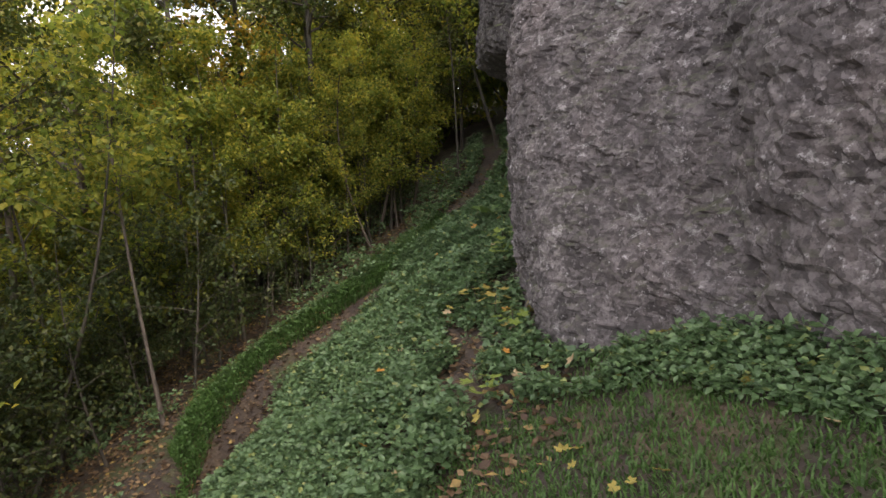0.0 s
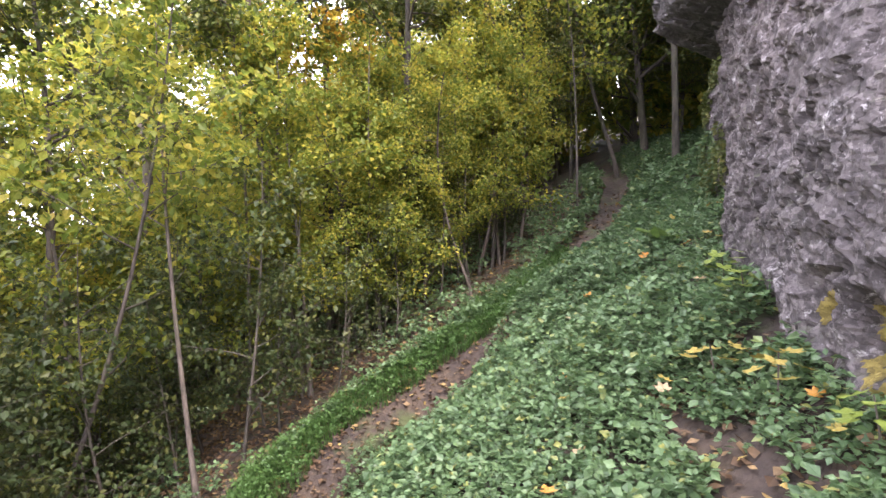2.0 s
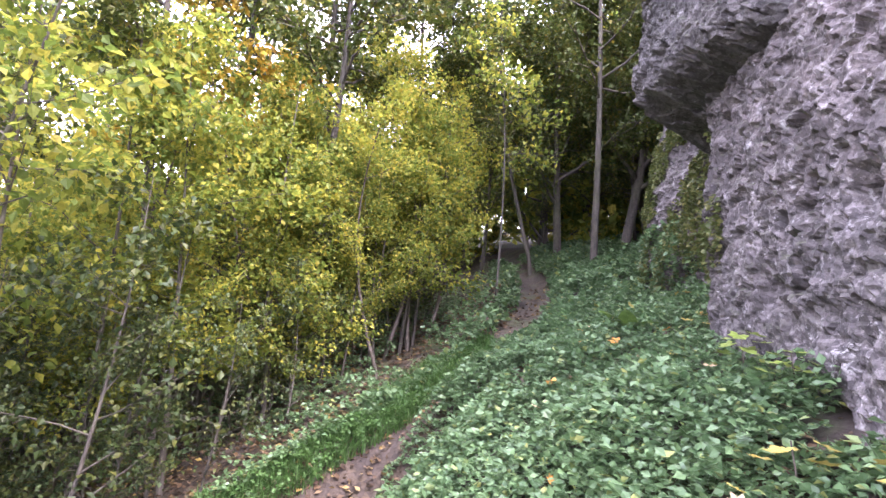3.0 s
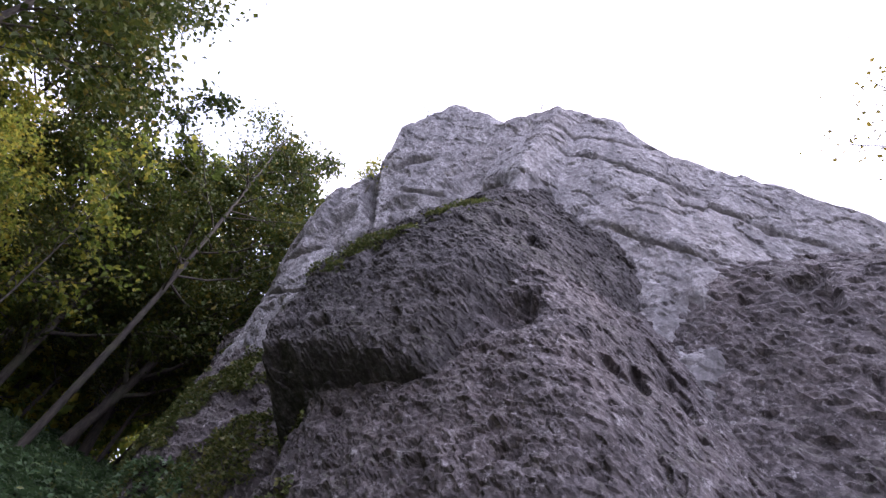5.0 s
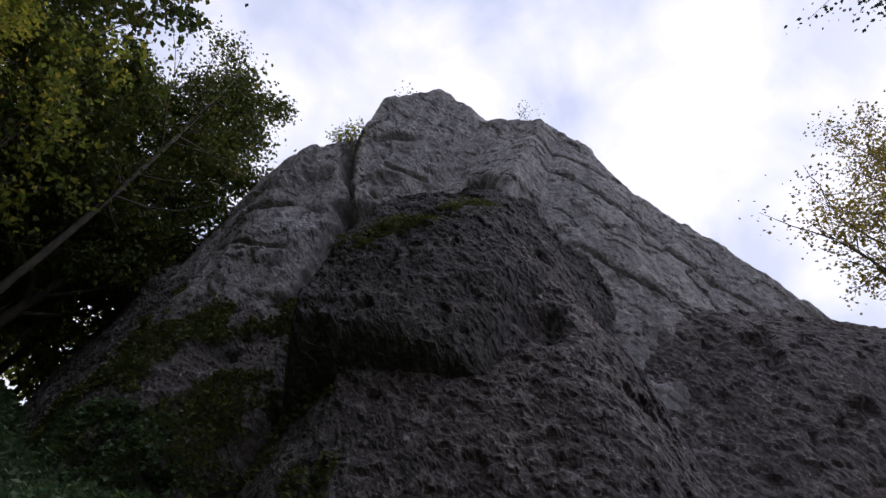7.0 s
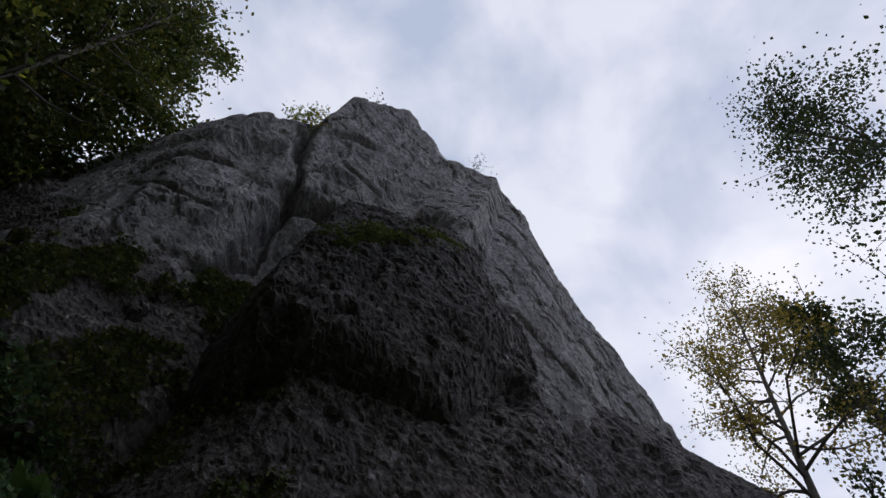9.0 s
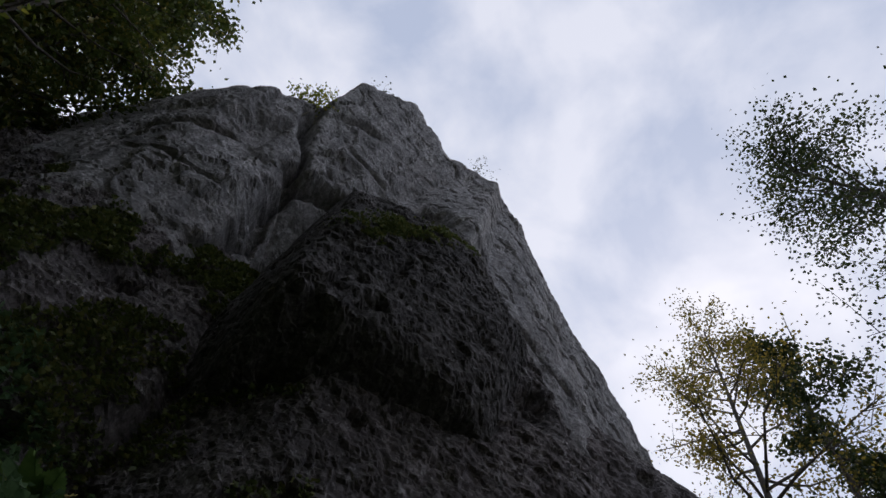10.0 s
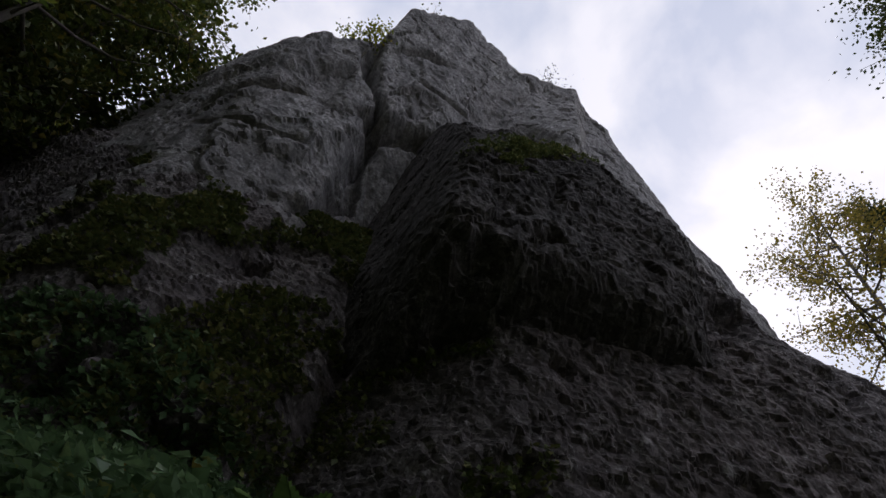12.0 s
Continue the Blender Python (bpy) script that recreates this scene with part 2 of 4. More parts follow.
def facets(p, scale, seed, tilt):
    """Broken plates: each random cell has its own step and its own tilt."""
    q = p * scale
    i = np.floor(q).astype(np.int64)
    step, weight = 0.0, 1e-12
    for a in (-1, 0, 1):
        for b in (-1, 0, 1):
            for c in (-1, 0, 1):
                j = i + (a, b, c)
                h = [hash3(j[:, 0], j[:, 1], j[:, 2], seed + 7 * ax) for ax in range(4)]
                r = [q[:, ax] - j[:, ax] - h[ax] for ax in range(3)]
                d = r[0] ** 2 + r[1] ** 2 + r[2] ** 2
                value = h[3] - 0.5 + tilt * ((h[1] - 0.5) * r[1] + (h[2] - 0.5) * r[2])
                share = np.exp(-28.0 * d)
                step, weight = step + share * value, weight + share
    return step / weight


def softmax_of(values, k):
    v = np.stack(values)
    top = v.max(0)
    return top + k * np.log(np.exp((v - top) / k).sum(0))


def mesh_of(name, verts, faces, mat, smooth=True):
    me = bpy.data.meshes.new(name)
    verts, faces = np.asarray(verts, np.float32), np.asarray(faces, np.int32)
    me.vertices.add(len(verts))
    me.vertices.foreach_set("co", verts.ravel())
    n, k = faces.shape
    me.loops.add(n * k)
    me.loops.foreach_set("vertex_index", faces.ravel())
    me.polygons.add(n)
    me.polygons.foreach_set("loop_start", np.arange(0, n * k, k, dtype=np.int32))
    me.polygons.foreach_set("loop_total", np.full(n, k, np.int32))
    me.polygons.foreach_set("use_smooth", np.full(n, smooth))
    me.update(calc_edges=True)
    me.materials.append(mat)
    return me


# ---- ground ----
TRAIL = np.array([(-1.2, -6.0), (-1.9, 0.5), (-2.45, 3.2), (-2.7, 4.8), (-2.74, 5.6), (-2.76, 6.4), (-2.43, 7.25), (-1.63, 7.8), (-1.03, 8.3), (-0.52, 8.9), (0.05, 9.4), (0.5, 9.95), (0.85, 10.6), (1.3, 12.5), (1.6, 20.0)])
DIP = np.array([(-2.62, 4.8), (-2.3, 6.2), (-1.6, 7.1), (-0.98, 7.85)])


def trail_distance(x, y, line=TRAIL):
    best = np.full(np.shape(x), 1e9)
    for (x0, y0), (x1, y1) in zip(line[:-1], line[1:]):
        dx, dy = x1 - x0, y1 - y0
        u = np.clip(((x - x0) * dx + (y - y0) * dy) / (dx * dx + dy * dy), 0, 1)
        best = np.minimum(best, np.hypot(x - x0 - u * dx, y - y0 - u * dy))
    return best


def softplus(v, k):
    return k * np.logaddexp(0, v / k)


def terrain(x, y):
    x, y = np.asarray(x, float), np.asarray(y, float)
    sx = -12 + softplus(x + 12, 2.0)
    sx = sx - 0.75 * softplus(sx - 1.5, 0.4)
    sy = 2.6 + softplus(y - 2.6, 0.5)
    sy = sy - softplus(sy - 45, 5)
    z = -0.6 + 0.55 * sx + 0.2 * sy
    z = z + 0.35 * np.exp(-(((x + 0.1) / 1.3) ** 2) - ((y + 0.3) / 1.6) ** 2)
    p = np.stack([x.ravel(), y.ravel(), 0 * x.ravel()], 1)
    z = z + (0.10 * fbm(p, 0.45, 3, 3) + 0.035 * fbm(p, 2.2, 3, 9)).reshape(x.shape)
    back = np.clip((y - 6.9) / 1.9, 0, 1)
    z = z - 0.34 * back * back * (3 - 2 * back) * np.clip((x + 2.2) / 1.2, 0, 1)
    z = z - 0.1 * np.exp(-((trail_distance(x, y) / 0.3) ** 4))
    return z - 0.95 * np.exp(-((trail_distance(x, y, DIP) / 0.55) ** 2)) * np.exp(-(((y - 6.5) / 1.5) ** 4))


def spaced(lo, hi, step, far, grow=1.22):
    mid = list(np.arange(lo, hi + step / 2, step))
    a, s = [], step
    while (a[-1] if a else lo) > -far:
        s *= grow
        a.append((a[-1] if a else lo) - s)
    b, s = [], step
    while (b[-1] if b else hi) < far:
        s *= grow
        b.append((b[-1] if b else hi) + s)
    return np.array(a[::-1] + mid + b)


gx, gy = spaced(-6.0, 3.0, 0.06, 400), spaced(1.0, 12.0, 0.06, 400)
GX, GY = np.meshgrid(gx, gy)
gv = np.stack([GX.ravel(), GY.ravel(), terrain(GX, GY).ravel()], 1)
nx, ny = len(gx), len(gy)
gi = (np.arange(ny - 1)[:, None] * nx + np.arange(nx - 1)[None]).ravel()
ground = new("ground", mesh_of("ground", gv, np.stack([gi, gi + 1, gi + nx + 1, gi + nx], 1), SOIL))
tagged(ground, "sloping forest floor with brown soil and leaf litter", "ground", kind="structure")


# ---- rock outcrop: faces that look towards the trail, x over (y, z) ----
def face_buttress(y, z):
    west = 0.58 + 0.29 * softplus(z - 2.75, 0.35) - 0.02 * (z - 1) + 0.2 * softplus(y - 4.9, 0.2) - 0.12 * softplus(y - 5.6, 0.3)
    ridge = 3.35 + 0.46 * z
    return softmax_of([west, west + 1.15 * (ridge - y), west + 1.1 * (y - 6.55), 1.5 + 2.2 * (z - 6.15)], 0.12)


def face_bulge(y, z):
    z = z - 0.1
    rise = 0.46 + 0.12 * softplus(y - 6.2, 0.15) + 0.4 * softplus(6.05 - y, 0.12)
    x = softmax_of([0.36 + 0.10 * (y - 6.3) ** 2 + 0.04 * (z - 3), 0.36 + rise * (z - 3.7), 0.42 + 2.6 * (2.75 - z), 0.5 + 3.0 * (y - 7.2 + 0.45 * softplus(3.05 - z, 0.1)), 0.45 + 1.1 * (5.66 + 0.34 * softplus(z - 3.8, 0.2) - y)], 0.09)
    return x + 0.1 - 0.06 * np.clip(z - 4.5, 0, 1)


def face_flake(y, z):
    return softmax_of([1.53 + 0.42 * (y - 6.1) + 0.13 * (z - 6.15), 1.55 + 3.0 * (6.15 + 0.3 * (y - 6.1) - z), 1.56 + 1.2 * (6.1 + 0.12 * (z - 6.15) - y)], 0.03)


def face_tower(y, z):
    top = np.interp(y, [6.4, 7.05, 7.5, 8.0, 8.5, 9.2], [9.15, 8.7, 9.1, 9.3, 8.85, 8.3])
    top = top + 0.16 * fbm(np.stack([0 * y, y, 0 * y], 1), 1.9, 4, 88)
    wall = 3.16 - 0.155 * y - 0.03 * (z - 7)
    low = 0.5 * softplus(5.95 - z, 0.05)
    return softmax_of([wall + low, 1.9 + 2.2 * (y - 8.85), wall + 1.2 * (z - top), 2.1 + 1.5 * (6.2 - y)], 0.08)


def face_slab(y, z):
    cap = 0.16 / (1 + np.exp(np.clip(-(z - 6.5 + 0.55 * (y - 9.2)) / 0.05, -40, 40)))
    return softmax_of([1.98 + 0.02 * (z - 6) - cap, 2.0 + 0.8 * (y - 9.65), 2.05 + 1.3 * (z - 7.7 + 0.7 * (y - 9.0)), 1.9 + 1.6 * (8.3 - y)], 0.1)


def face_apron(y, z):
    return softmax_of([1.62 + 0.25 * (z - 2.8), 1.9 + 0.9 * (z - 4.1), 1.75 + 0.75 * (y - 9.4), 1.6 + 1.3 * (7.45 - y)], 0.15)


def face_right(y, z):
    crest = np.interp(y, [-8.0, -2.0, 0.0, 2.0, 3.3, 4.7, 5.3, 6.1, 6.7], [5.5, 6.6, 7.1, 7.5, 8.0, 8.25, 9.1, 9.55, 9.0])
    crest = crest + 0.14 * fbm(np.stack([0 * y, y, 0 * y], 1), 1.9, 4, 89)
    wall = 2.8 - 0.5 * y + 0.264 * z
    return softmax_of([wall, wall + 1.2 * (z - crest), 2.2 + 1.6 * (y - 6.6), 1.85 + 0.04 * z], 0.08)


def face_hump(y, z):
    return softmax_of([1.62 + 0.13 * (z - 2), 2.1 + 0.9 * (z - 5.25), 1.85 + 0.85 * (y - 3.9 - 0.15 * (z - 3)), 1.7 + 0.7 * (2.4 - y)], 0.2)


FACES = {
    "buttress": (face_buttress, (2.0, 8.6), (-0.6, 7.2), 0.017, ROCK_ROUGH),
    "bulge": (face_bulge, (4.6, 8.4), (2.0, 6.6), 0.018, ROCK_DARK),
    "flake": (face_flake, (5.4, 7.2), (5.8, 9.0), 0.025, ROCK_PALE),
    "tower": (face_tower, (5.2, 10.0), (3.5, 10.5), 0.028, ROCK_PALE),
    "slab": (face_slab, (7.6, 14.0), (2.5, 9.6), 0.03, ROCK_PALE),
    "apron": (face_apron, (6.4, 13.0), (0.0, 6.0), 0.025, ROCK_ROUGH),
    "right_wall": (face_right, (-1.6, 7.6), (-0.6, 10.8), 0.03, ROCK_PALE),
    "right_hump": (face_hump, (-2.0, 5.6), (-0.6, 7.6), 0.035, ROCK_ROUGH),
}
BACK = 9.0
HOLLOWS = [(4.36, 0.84, 0.13, 0.16), (4.2, 0.5, 0.12, 0.1), (4.75, 0.95, 0.1, 0.12), (5.2, 3.5, 0.17, 0.22), (3.2, 0.75, 0.12, 0.12), (5.0, 1.7, 0.1, 0.1)]
CREASES = [(7.8, 0.5, 5.98, -0.25, 0.1, 0.4), (8.25, 0.35, 7.7, -0.3, 0.06, 0.16), (9.5, 0.5, 5.75, -0.3, 0.06, 0.2), (9.2, 0.6, 4.95, 0.1, 0.04, 0.12), (7.7, 0.5, 6.85, 0.1, 0.03, 0.08), (5.0, 0.9, 7.4, 0.35, 0.05, 0.14), (3.6, 0.9, 6.6, 0.3, 0.05, 0.14), (5.6, 0.6, 8.3, 0.3, 0.05, 0.12), (4.4, 0.7, 5.6, 0.4, 0.04, 0.12)]


def relief(name, y, z, x):
    p = np.stack([x, y, z], 1)
    rough = name in ("buttress", "bulge", "apron", "right_hump")
    d = (0.16 if rough else 0.10) * fbm(p, 0.8, 3, 5) + (0.06 if rough else 0.02) * fbm(p, 2.6, 3, 11)
    q = p + 0.05 * np.stack([value_noise(p * 9, 1), value_noise(p * 9, 2), value_noise(p * 9, 3)], 1) + 0.02 * np.stack([value_noise(p * 27, 4), value_noise(p * 27, 5), value_noise(p * 27, 6)], 1)
    if rough:
        pit = np.clip(fbm(p, 2.9, 3, 31) - 0.34, 0, 1)
        hole = np.clip(fbm(p, 7.5, 3, 33) - 0.36, 0, 1)
        d = d + 0.04 * facets(q * (1, 1, 1.3), 5.0, 21, 1.3) + 0.026 * facets(q * (1, 1, 1.3), 14.0, 23, 1.4) + 0.016 * fbm(p, 26, 2, 17, 0.7) + 0.6 * pit + 0.22 * hole
        for hy, hz, hr, hd in HOLLOWS:
            d = d + hd * np.exp(-((((y - hy) ** 2 + 0.7 * (z - hz) ** 2) / hr**2) ** 2))
    else:
        crack = np.abs(fbm(p * (1, 1, 2.0), 1.0, 3, 41))
        w = q + 0.16 * np.stack([value_noise(p * 2.3, 7), value_noise(p * 2.3, 8), value_noise(p * 2.3, 9)], 1)
        d = d + 0.13 * facets(w * (1, 1, 0.7), 0.95, 43, 1.3) + 0.035 * facets(w, 2.6, 45, 1.5) + 0.024 * facets(q, 7.5, 47, 1.6)
        d = d + 0.05 * np.exp(-((crack / 0.014) ** 2)) + 0.012 * fbm(p, 9, 3, 19, 0.65)
        wave = fbm(p, 2.2, 3, 49)
        # chimney between tower and slab
        chimney = np.interp(z, [4.2, 5.1, 5.86, 6.5, 7.6], [8.15, 8.18, 8.32, 8.58, 8.85]) + 0.3 * wave
        d = d + 0.42 * np.exp(-(((y - chimney) / (0.09 + 0.09 * wave)) ** 2)) * np.clip((7.7 - z) * 2, 0, 1) * (z > 4.0)
        # creases under the tower, on its brow and on the slab
        for cy, half, cz, slope, thick, deep in CREASES:
            d = d + deep * np.exp(-(((z - cz - slope * (y - cy) - 0.1 * wave) / thick) ** 2)) * np.exp(-(((y - cy) / half) ** 4))
        d = d + 0.34 * np.exp(-((((y - 6.62) / 0.3) ** 2 + ((z - 6.62 - 0.5 * wave) / 0.3) ** 2) ** 2))
    return d


def surface(y, z):
    """The foremost rock, without its relief."""
    return np.min([f(y, z) for f, *_ in FACES.values()], 0)


outcrop = new("rock_outcrop")
tagged(outcrop, "tall grey limestone outcrop with overhanging knobbly lumps and mossy ledges", "rock")
for key, (func, (y0, y1), (z0, z1), step, mat) in FACES.items():
    ys, zs = np.arange(y0, y1, step), np.arange(z0, z1, step)
    Y, Z = [a.ravel() for a in np.meshgrid(ys, zs)]
    X = func(Y, Z)
    front = surface(Y, Z)
    keep = (X < front + 0.45) & (X < BACK)
    Xd = X + relief(key, Y, Z, X)
    nyy = len(ys)
    qi = (np.arange(len(zs) - 1)[:, None] * nyy + np.arange(nyy - 1)[None]).ravel()
    quads = np.stack([qi, qi + nyy, qi + nyy + 1, qi + 1], 1)
    quads = quads[keep[quads].all(1)]
    used = np.unique(quads)
    back = np.full(len(Y), -1)
    back[used] = np.arange(len(used))
    quads = back[quads]
    verts = np.stack([Xd, Y, Z], 1)[used]
    # closing the lump behind: rim edges pulled back into the mass
    e = np.concatenate([quads[:, [0, 1]], quads[:, [1, 2]], quads[:, [2, 3]], quads[:, [3, 0]]])
    code = np.sort(e, 1)
    _, inv, cnt = np.unique(code[:, 0] * 10000000 + code[:, 1], return_inverse=True, return_counts=True)
    rim = e[cnt[inv] == 1]
    rv = np.unique(rim)
    spot = np.full(len(verts), -1)
    spot[rv] = len(verts) + np.arange(len(rv))
    deep = verts[rv].copy()
    deep[:, 0] = np.maximum(deep[:, 0] + 0.6, 0.75 * deep[:, 0] + 2.0)
    deep[:, 2] -= 0.25
    quads = np.concatenate([quads, np.stack([rim[:, 1], rim[:, 0], spot[rim[:, 0]], spot[rim[:, 1]]], 1)])
    verts = np.concatenate([verts, deep])
    ob = new(key, mesh_of(key, verts, quads, mat, False))
    ob.parent = outcrop

# solid mass behind the faces
cy, cz = np.arange(-1.5, 14.01, 0.3), np.arange(-1.0, 10.6, 0.3)
CY, CZ = [a.ravel() for a in np.meshgrid(cy, cz)]
CX = np.minimum(surface(CY, CZ) + 1.0, BACK)
inside = CX < BACK - 0.05
ncy, ncell = len(cy), len(CY)
qi = (np.arange(len(cz) - 1)[:, None] * ncy + np.arange(ncy - 1)[None]).ravel()
qf = np.stack([qi, qi + ncy, qi + ncy + 1, qi + 1], 1)
qf = qf[inside[qf].any(1)]
core_v = np.concatenate([np.stack([CX, CY, CZ], 1), np.stack([np.full(ncell, BACK) - 0.15 * CZ, CY, CZ], 1)])
core = new("core", mesh_of("core", core_v, np.concatenate([qf, qf[:, ::-1] + ncell]), ROCK_PALE))
core.parent = outcrop


# ---- plants ----
def tube(path, radii, sides=7):
    """A tapered tube along a path, as vertices and quads."""
    path = [Vector(p) for p in path]
    verts, faces = [], []
    for k, p in enumerate(path):
        d = (path[min(k + 1, len(path) - 1)] - path[max(k - 1, 0)]).normalized()
        a = d.orthogonal().normalized()
        b = d.cross(a)
        for s in range(sides):
            t = 2 * math.pi * s / sides
            verts.append(p + float(radii[k]) * (math.cos(t) * a + math.sin(t) * b))
    for k in range(len(path) - 1):
        for s in range(sides):
            i, j = k * sides + s, k * sides + (s + 1) % sides
            faces.append((i, j, j + sides, i + sides))
    return verts, faces


def leaf_cloud(points, dirs, size, rng, fold=0.25, droop=0.3):
    """Pointed folded leaves at the points; each leaf is two quads round its midrib."""
    n = len(points)
    d = dirs + rng.normal(0, 0.6, (n, 3))
    d[:, 2] -= droop
    d /= np.linalg.norm(d, axis=1, keepdims=True)
    up = rng.normal(0, 0.45, (n, 3)) + (0, 0, 1)
    s = np.cross(d, up)
    s /= np.linalg.norm(s, axis=1, keepdims=True) + 1e-9
    u = np.cross(s, d)
    L = (size * rng.uniform(0.6, 1.3, n))[:, None]
    base, tip = points, points + d * L
    m1, m2 = points + d * L * 0.45, points + d * L * 0.45
    left = m1 + s * L * 0.36 + u * L * fold * 0.5
    right = m2 - s * L * 0.36 + u * L * fold * 0.5
    verts = np.stack([base, left, tip, right], 1).reshape(-1, 3)
    i = np.arange(n)[:, None] * 4
    faces = np.concatenate([i + (0, 1, 2), i + (0, 2, 3)])
    return verts, faces


def tree(name, height, radius, lean, crown_low, crown_r, leaves, leaf_size, leaf_mat, bark, seed, limbs=14):
    """A tree with its base at the origin: trunk, limbs and a ragged crown."""
    rng = np.random.default_rng(seed)
    root = new(name)
    bend = rng.normal(0, 0.05, 2)
    def trunk_at(h):
        u = h / height
        return Vector((lean[0] * h + bend[0] * height * math.sin(3 * u), lean[1] * h + bend[1] * height * math.sin(2.3 * u + 1) - bend[1] * height * math.sin(1), h))
    hs = np.linspace(-0.35, height, 12)
    v, f = tube([trunk_at(max(h, 0)) + Vector((0, 0, min(h, 0))) for h in hs], [radius * (1.25 if h < 0.1 else 1 - 0.85 * max(h, 0) / height) for h in hs], 8)
    tr = new("trunk", mesh_of("trunk", v, f, bark))
    tr.parent = root
    lv, lf, pts, drs = [], [], [], []
    for k in range(limbs):
        u = crown_low + (1 - crown_low) * (k + rng.uniform(0, 0.9)) / limbs
        h = u * height
        a = rng.uniform(0, 2 * math.pi)
        reach = crown_r * (1.1 - 0.75 * max(0, (u - crown_low) / (1 - crown_low)) ** 1.5) * rng.uniform(0.6, 1.15)
        p = trunk_at(h)
        d = Vector((math.cos(a), math.sin(a), rng.uniform(0.15, 0.8)))
        path, r0 = [p], radius * (1 - 0.8 * u) * 0.55
        for s in range(4):
            d = d + Vector(rng.normal(0, 0.22, 3))
            p = p + d.normalized() * float(reach) / 4
            path.append(p)
        tv, tf = tube(path, [r0, r0 * 0.8, r0 * 0.6, r0 * 0.4, r0 * 0.15], 5)
        lf += [tuple(i + len(lv) for i in q) for q in tf]
        lv += tv
        for t in range(5):
            s = rng.uniform(0.3, 1.0) * 3.99
            q0 = path[int(s)].lerp(path[int(s) + 1], s % 1)
            td = Vector(rng.normal(0, 1, 3)) + d
            td.z *= 0.5
            q1 = q0 + td.normalized() * float(reach * rng.uniform(0.2, 0.5))
            tv, tf = tube([q0, q0.lerp(q1, 0.5) + Vector(rng.normal(0, 0.03, 3)), q1], [r0 * 0.35, r0 * 0.25, r0 * 0.1], 3)
            lf += [tuple(i + len(lv) for i in q) for q in tf]
            lv += tv
            pts.append((q0, q1))
        pts += [(path[s], path[s + 1]) for s in (1, 2, 3)] 
    lb = tagged(new("branching", mesh_of("branching", lv, lf, bark)), kind="stuff")
    lb.parent = root
    seg = rng.integers(0, len(pts), leaves)
    A, B = np.array([p[0] for p in pts])[seg], np.array([p[1] for p in pts])[seg]
    u = rng.uniform(0.1, 1.1, leaves)[:, None]
    P = A + (B - A) * u + rng.normal(0, 0.11 * crown_r ** 0.5, (leaves, 3)) * (1, 1, 0.7)
    cv, cf = leaf_cloud(P, B - A, leaf_size, rng)
    cr = tagged(new("crown", mesh_of("crown", cv, cf, leaf_mat, False)), kind="stuff")
    cr.parent = root
    return root


def placed(x, y, turn=0.0, size=1.0, sink=0.0):
    return Matrix.LocRotScale((x, y, float(terrain(np.array([x]), np.array([y]))[0]) - sink), Euler((0, 0, radians(turn))), (size, size, size))


def put(ob, x, y, turn=0.0, size=1.0):
    ob.matrix_basis = placed(x, y, turn, size)
    return ob


# saplings along the lower side of the trail
proto = [
    tagged(put(tree("sapling", 5.2, 0.035, (0.03, 0.02), 0.26, 1.1, 3400, 0.075, LEAF_GREEN, BARK_DARK, 11, 16), -4.2, 9.0), "slender young tree with green and yellowing leaves", "tree", "saplings below the trail"),
    tagged(put(tree("sapling", 4.4, 0.03, (-0.06, 0.05), 0.22, 1.2, 3400, 0.075, LEAF_GREEN, BARK_DARK, 12, 15), -3.2, 8.6), "slender young tree with green and yellowing leaves", "tree", "saplings below the trail"),
    tagged(put(tree("sapling", 6.0, 0.04, (0.05, -0.03), 0.34, 1.3, 3400, 0.075, LEAF_YELLOW, BARK, 13, 16), -5.0, 10.2), "slender young tree turning yellow in autumn", "tree", "saplings below the trail"),
    tagged(put(tree("sapling", 3.2, 0.022, (0.08, 0.02), 0.1, 0.9, 1500, 0.07, LEAF_DARK, BARK_DARK, 14, 13), -3.6, 7.6), "low bushy sapling with green leaves darkened for shade", "tree", "saplings below the trail"),
]
rng = np.random.default_rng(5)
spots = []
for tries in range(4000):
    x, y = rng.uniform(-11, 1.2), rng.uniform(5.5, 17.0)
    if trail_distance(np.array([x]), np.array([y]))[0] < 1.0 + 0.03 * y or (x > -2.6 and y < 8.6) or x > 0.2 + 0.02 * y:
        continue
    if x > -0.9 * (17 - y) / 2 and y < 9.5:
        continue
    if any((x - a) ** 2 + (y - b) ** 2 < 0.75**2 for a, b in spots) or math.hypot(x + 3.75, y - 7.0) < 1.1:
        continue
    spots.append((x, y))
    if len(spots) >= 78:
        break
for k, (x, y) in enumerate(spots):
    # down the slope mostly the sapling whose leaf colour carries the understory's shade
    copy_thing(proto[rng.choice([3, 3, 0, 3]) if x < -4.2 and y < 9.5 else rng.choice([0, 1, 2, 3, 0, 1])], placed(x, y, rng.uniform(0, 360), rng.uniform(0.8, 1.35) * (0.62 if x > -2.8 else 1.0)))

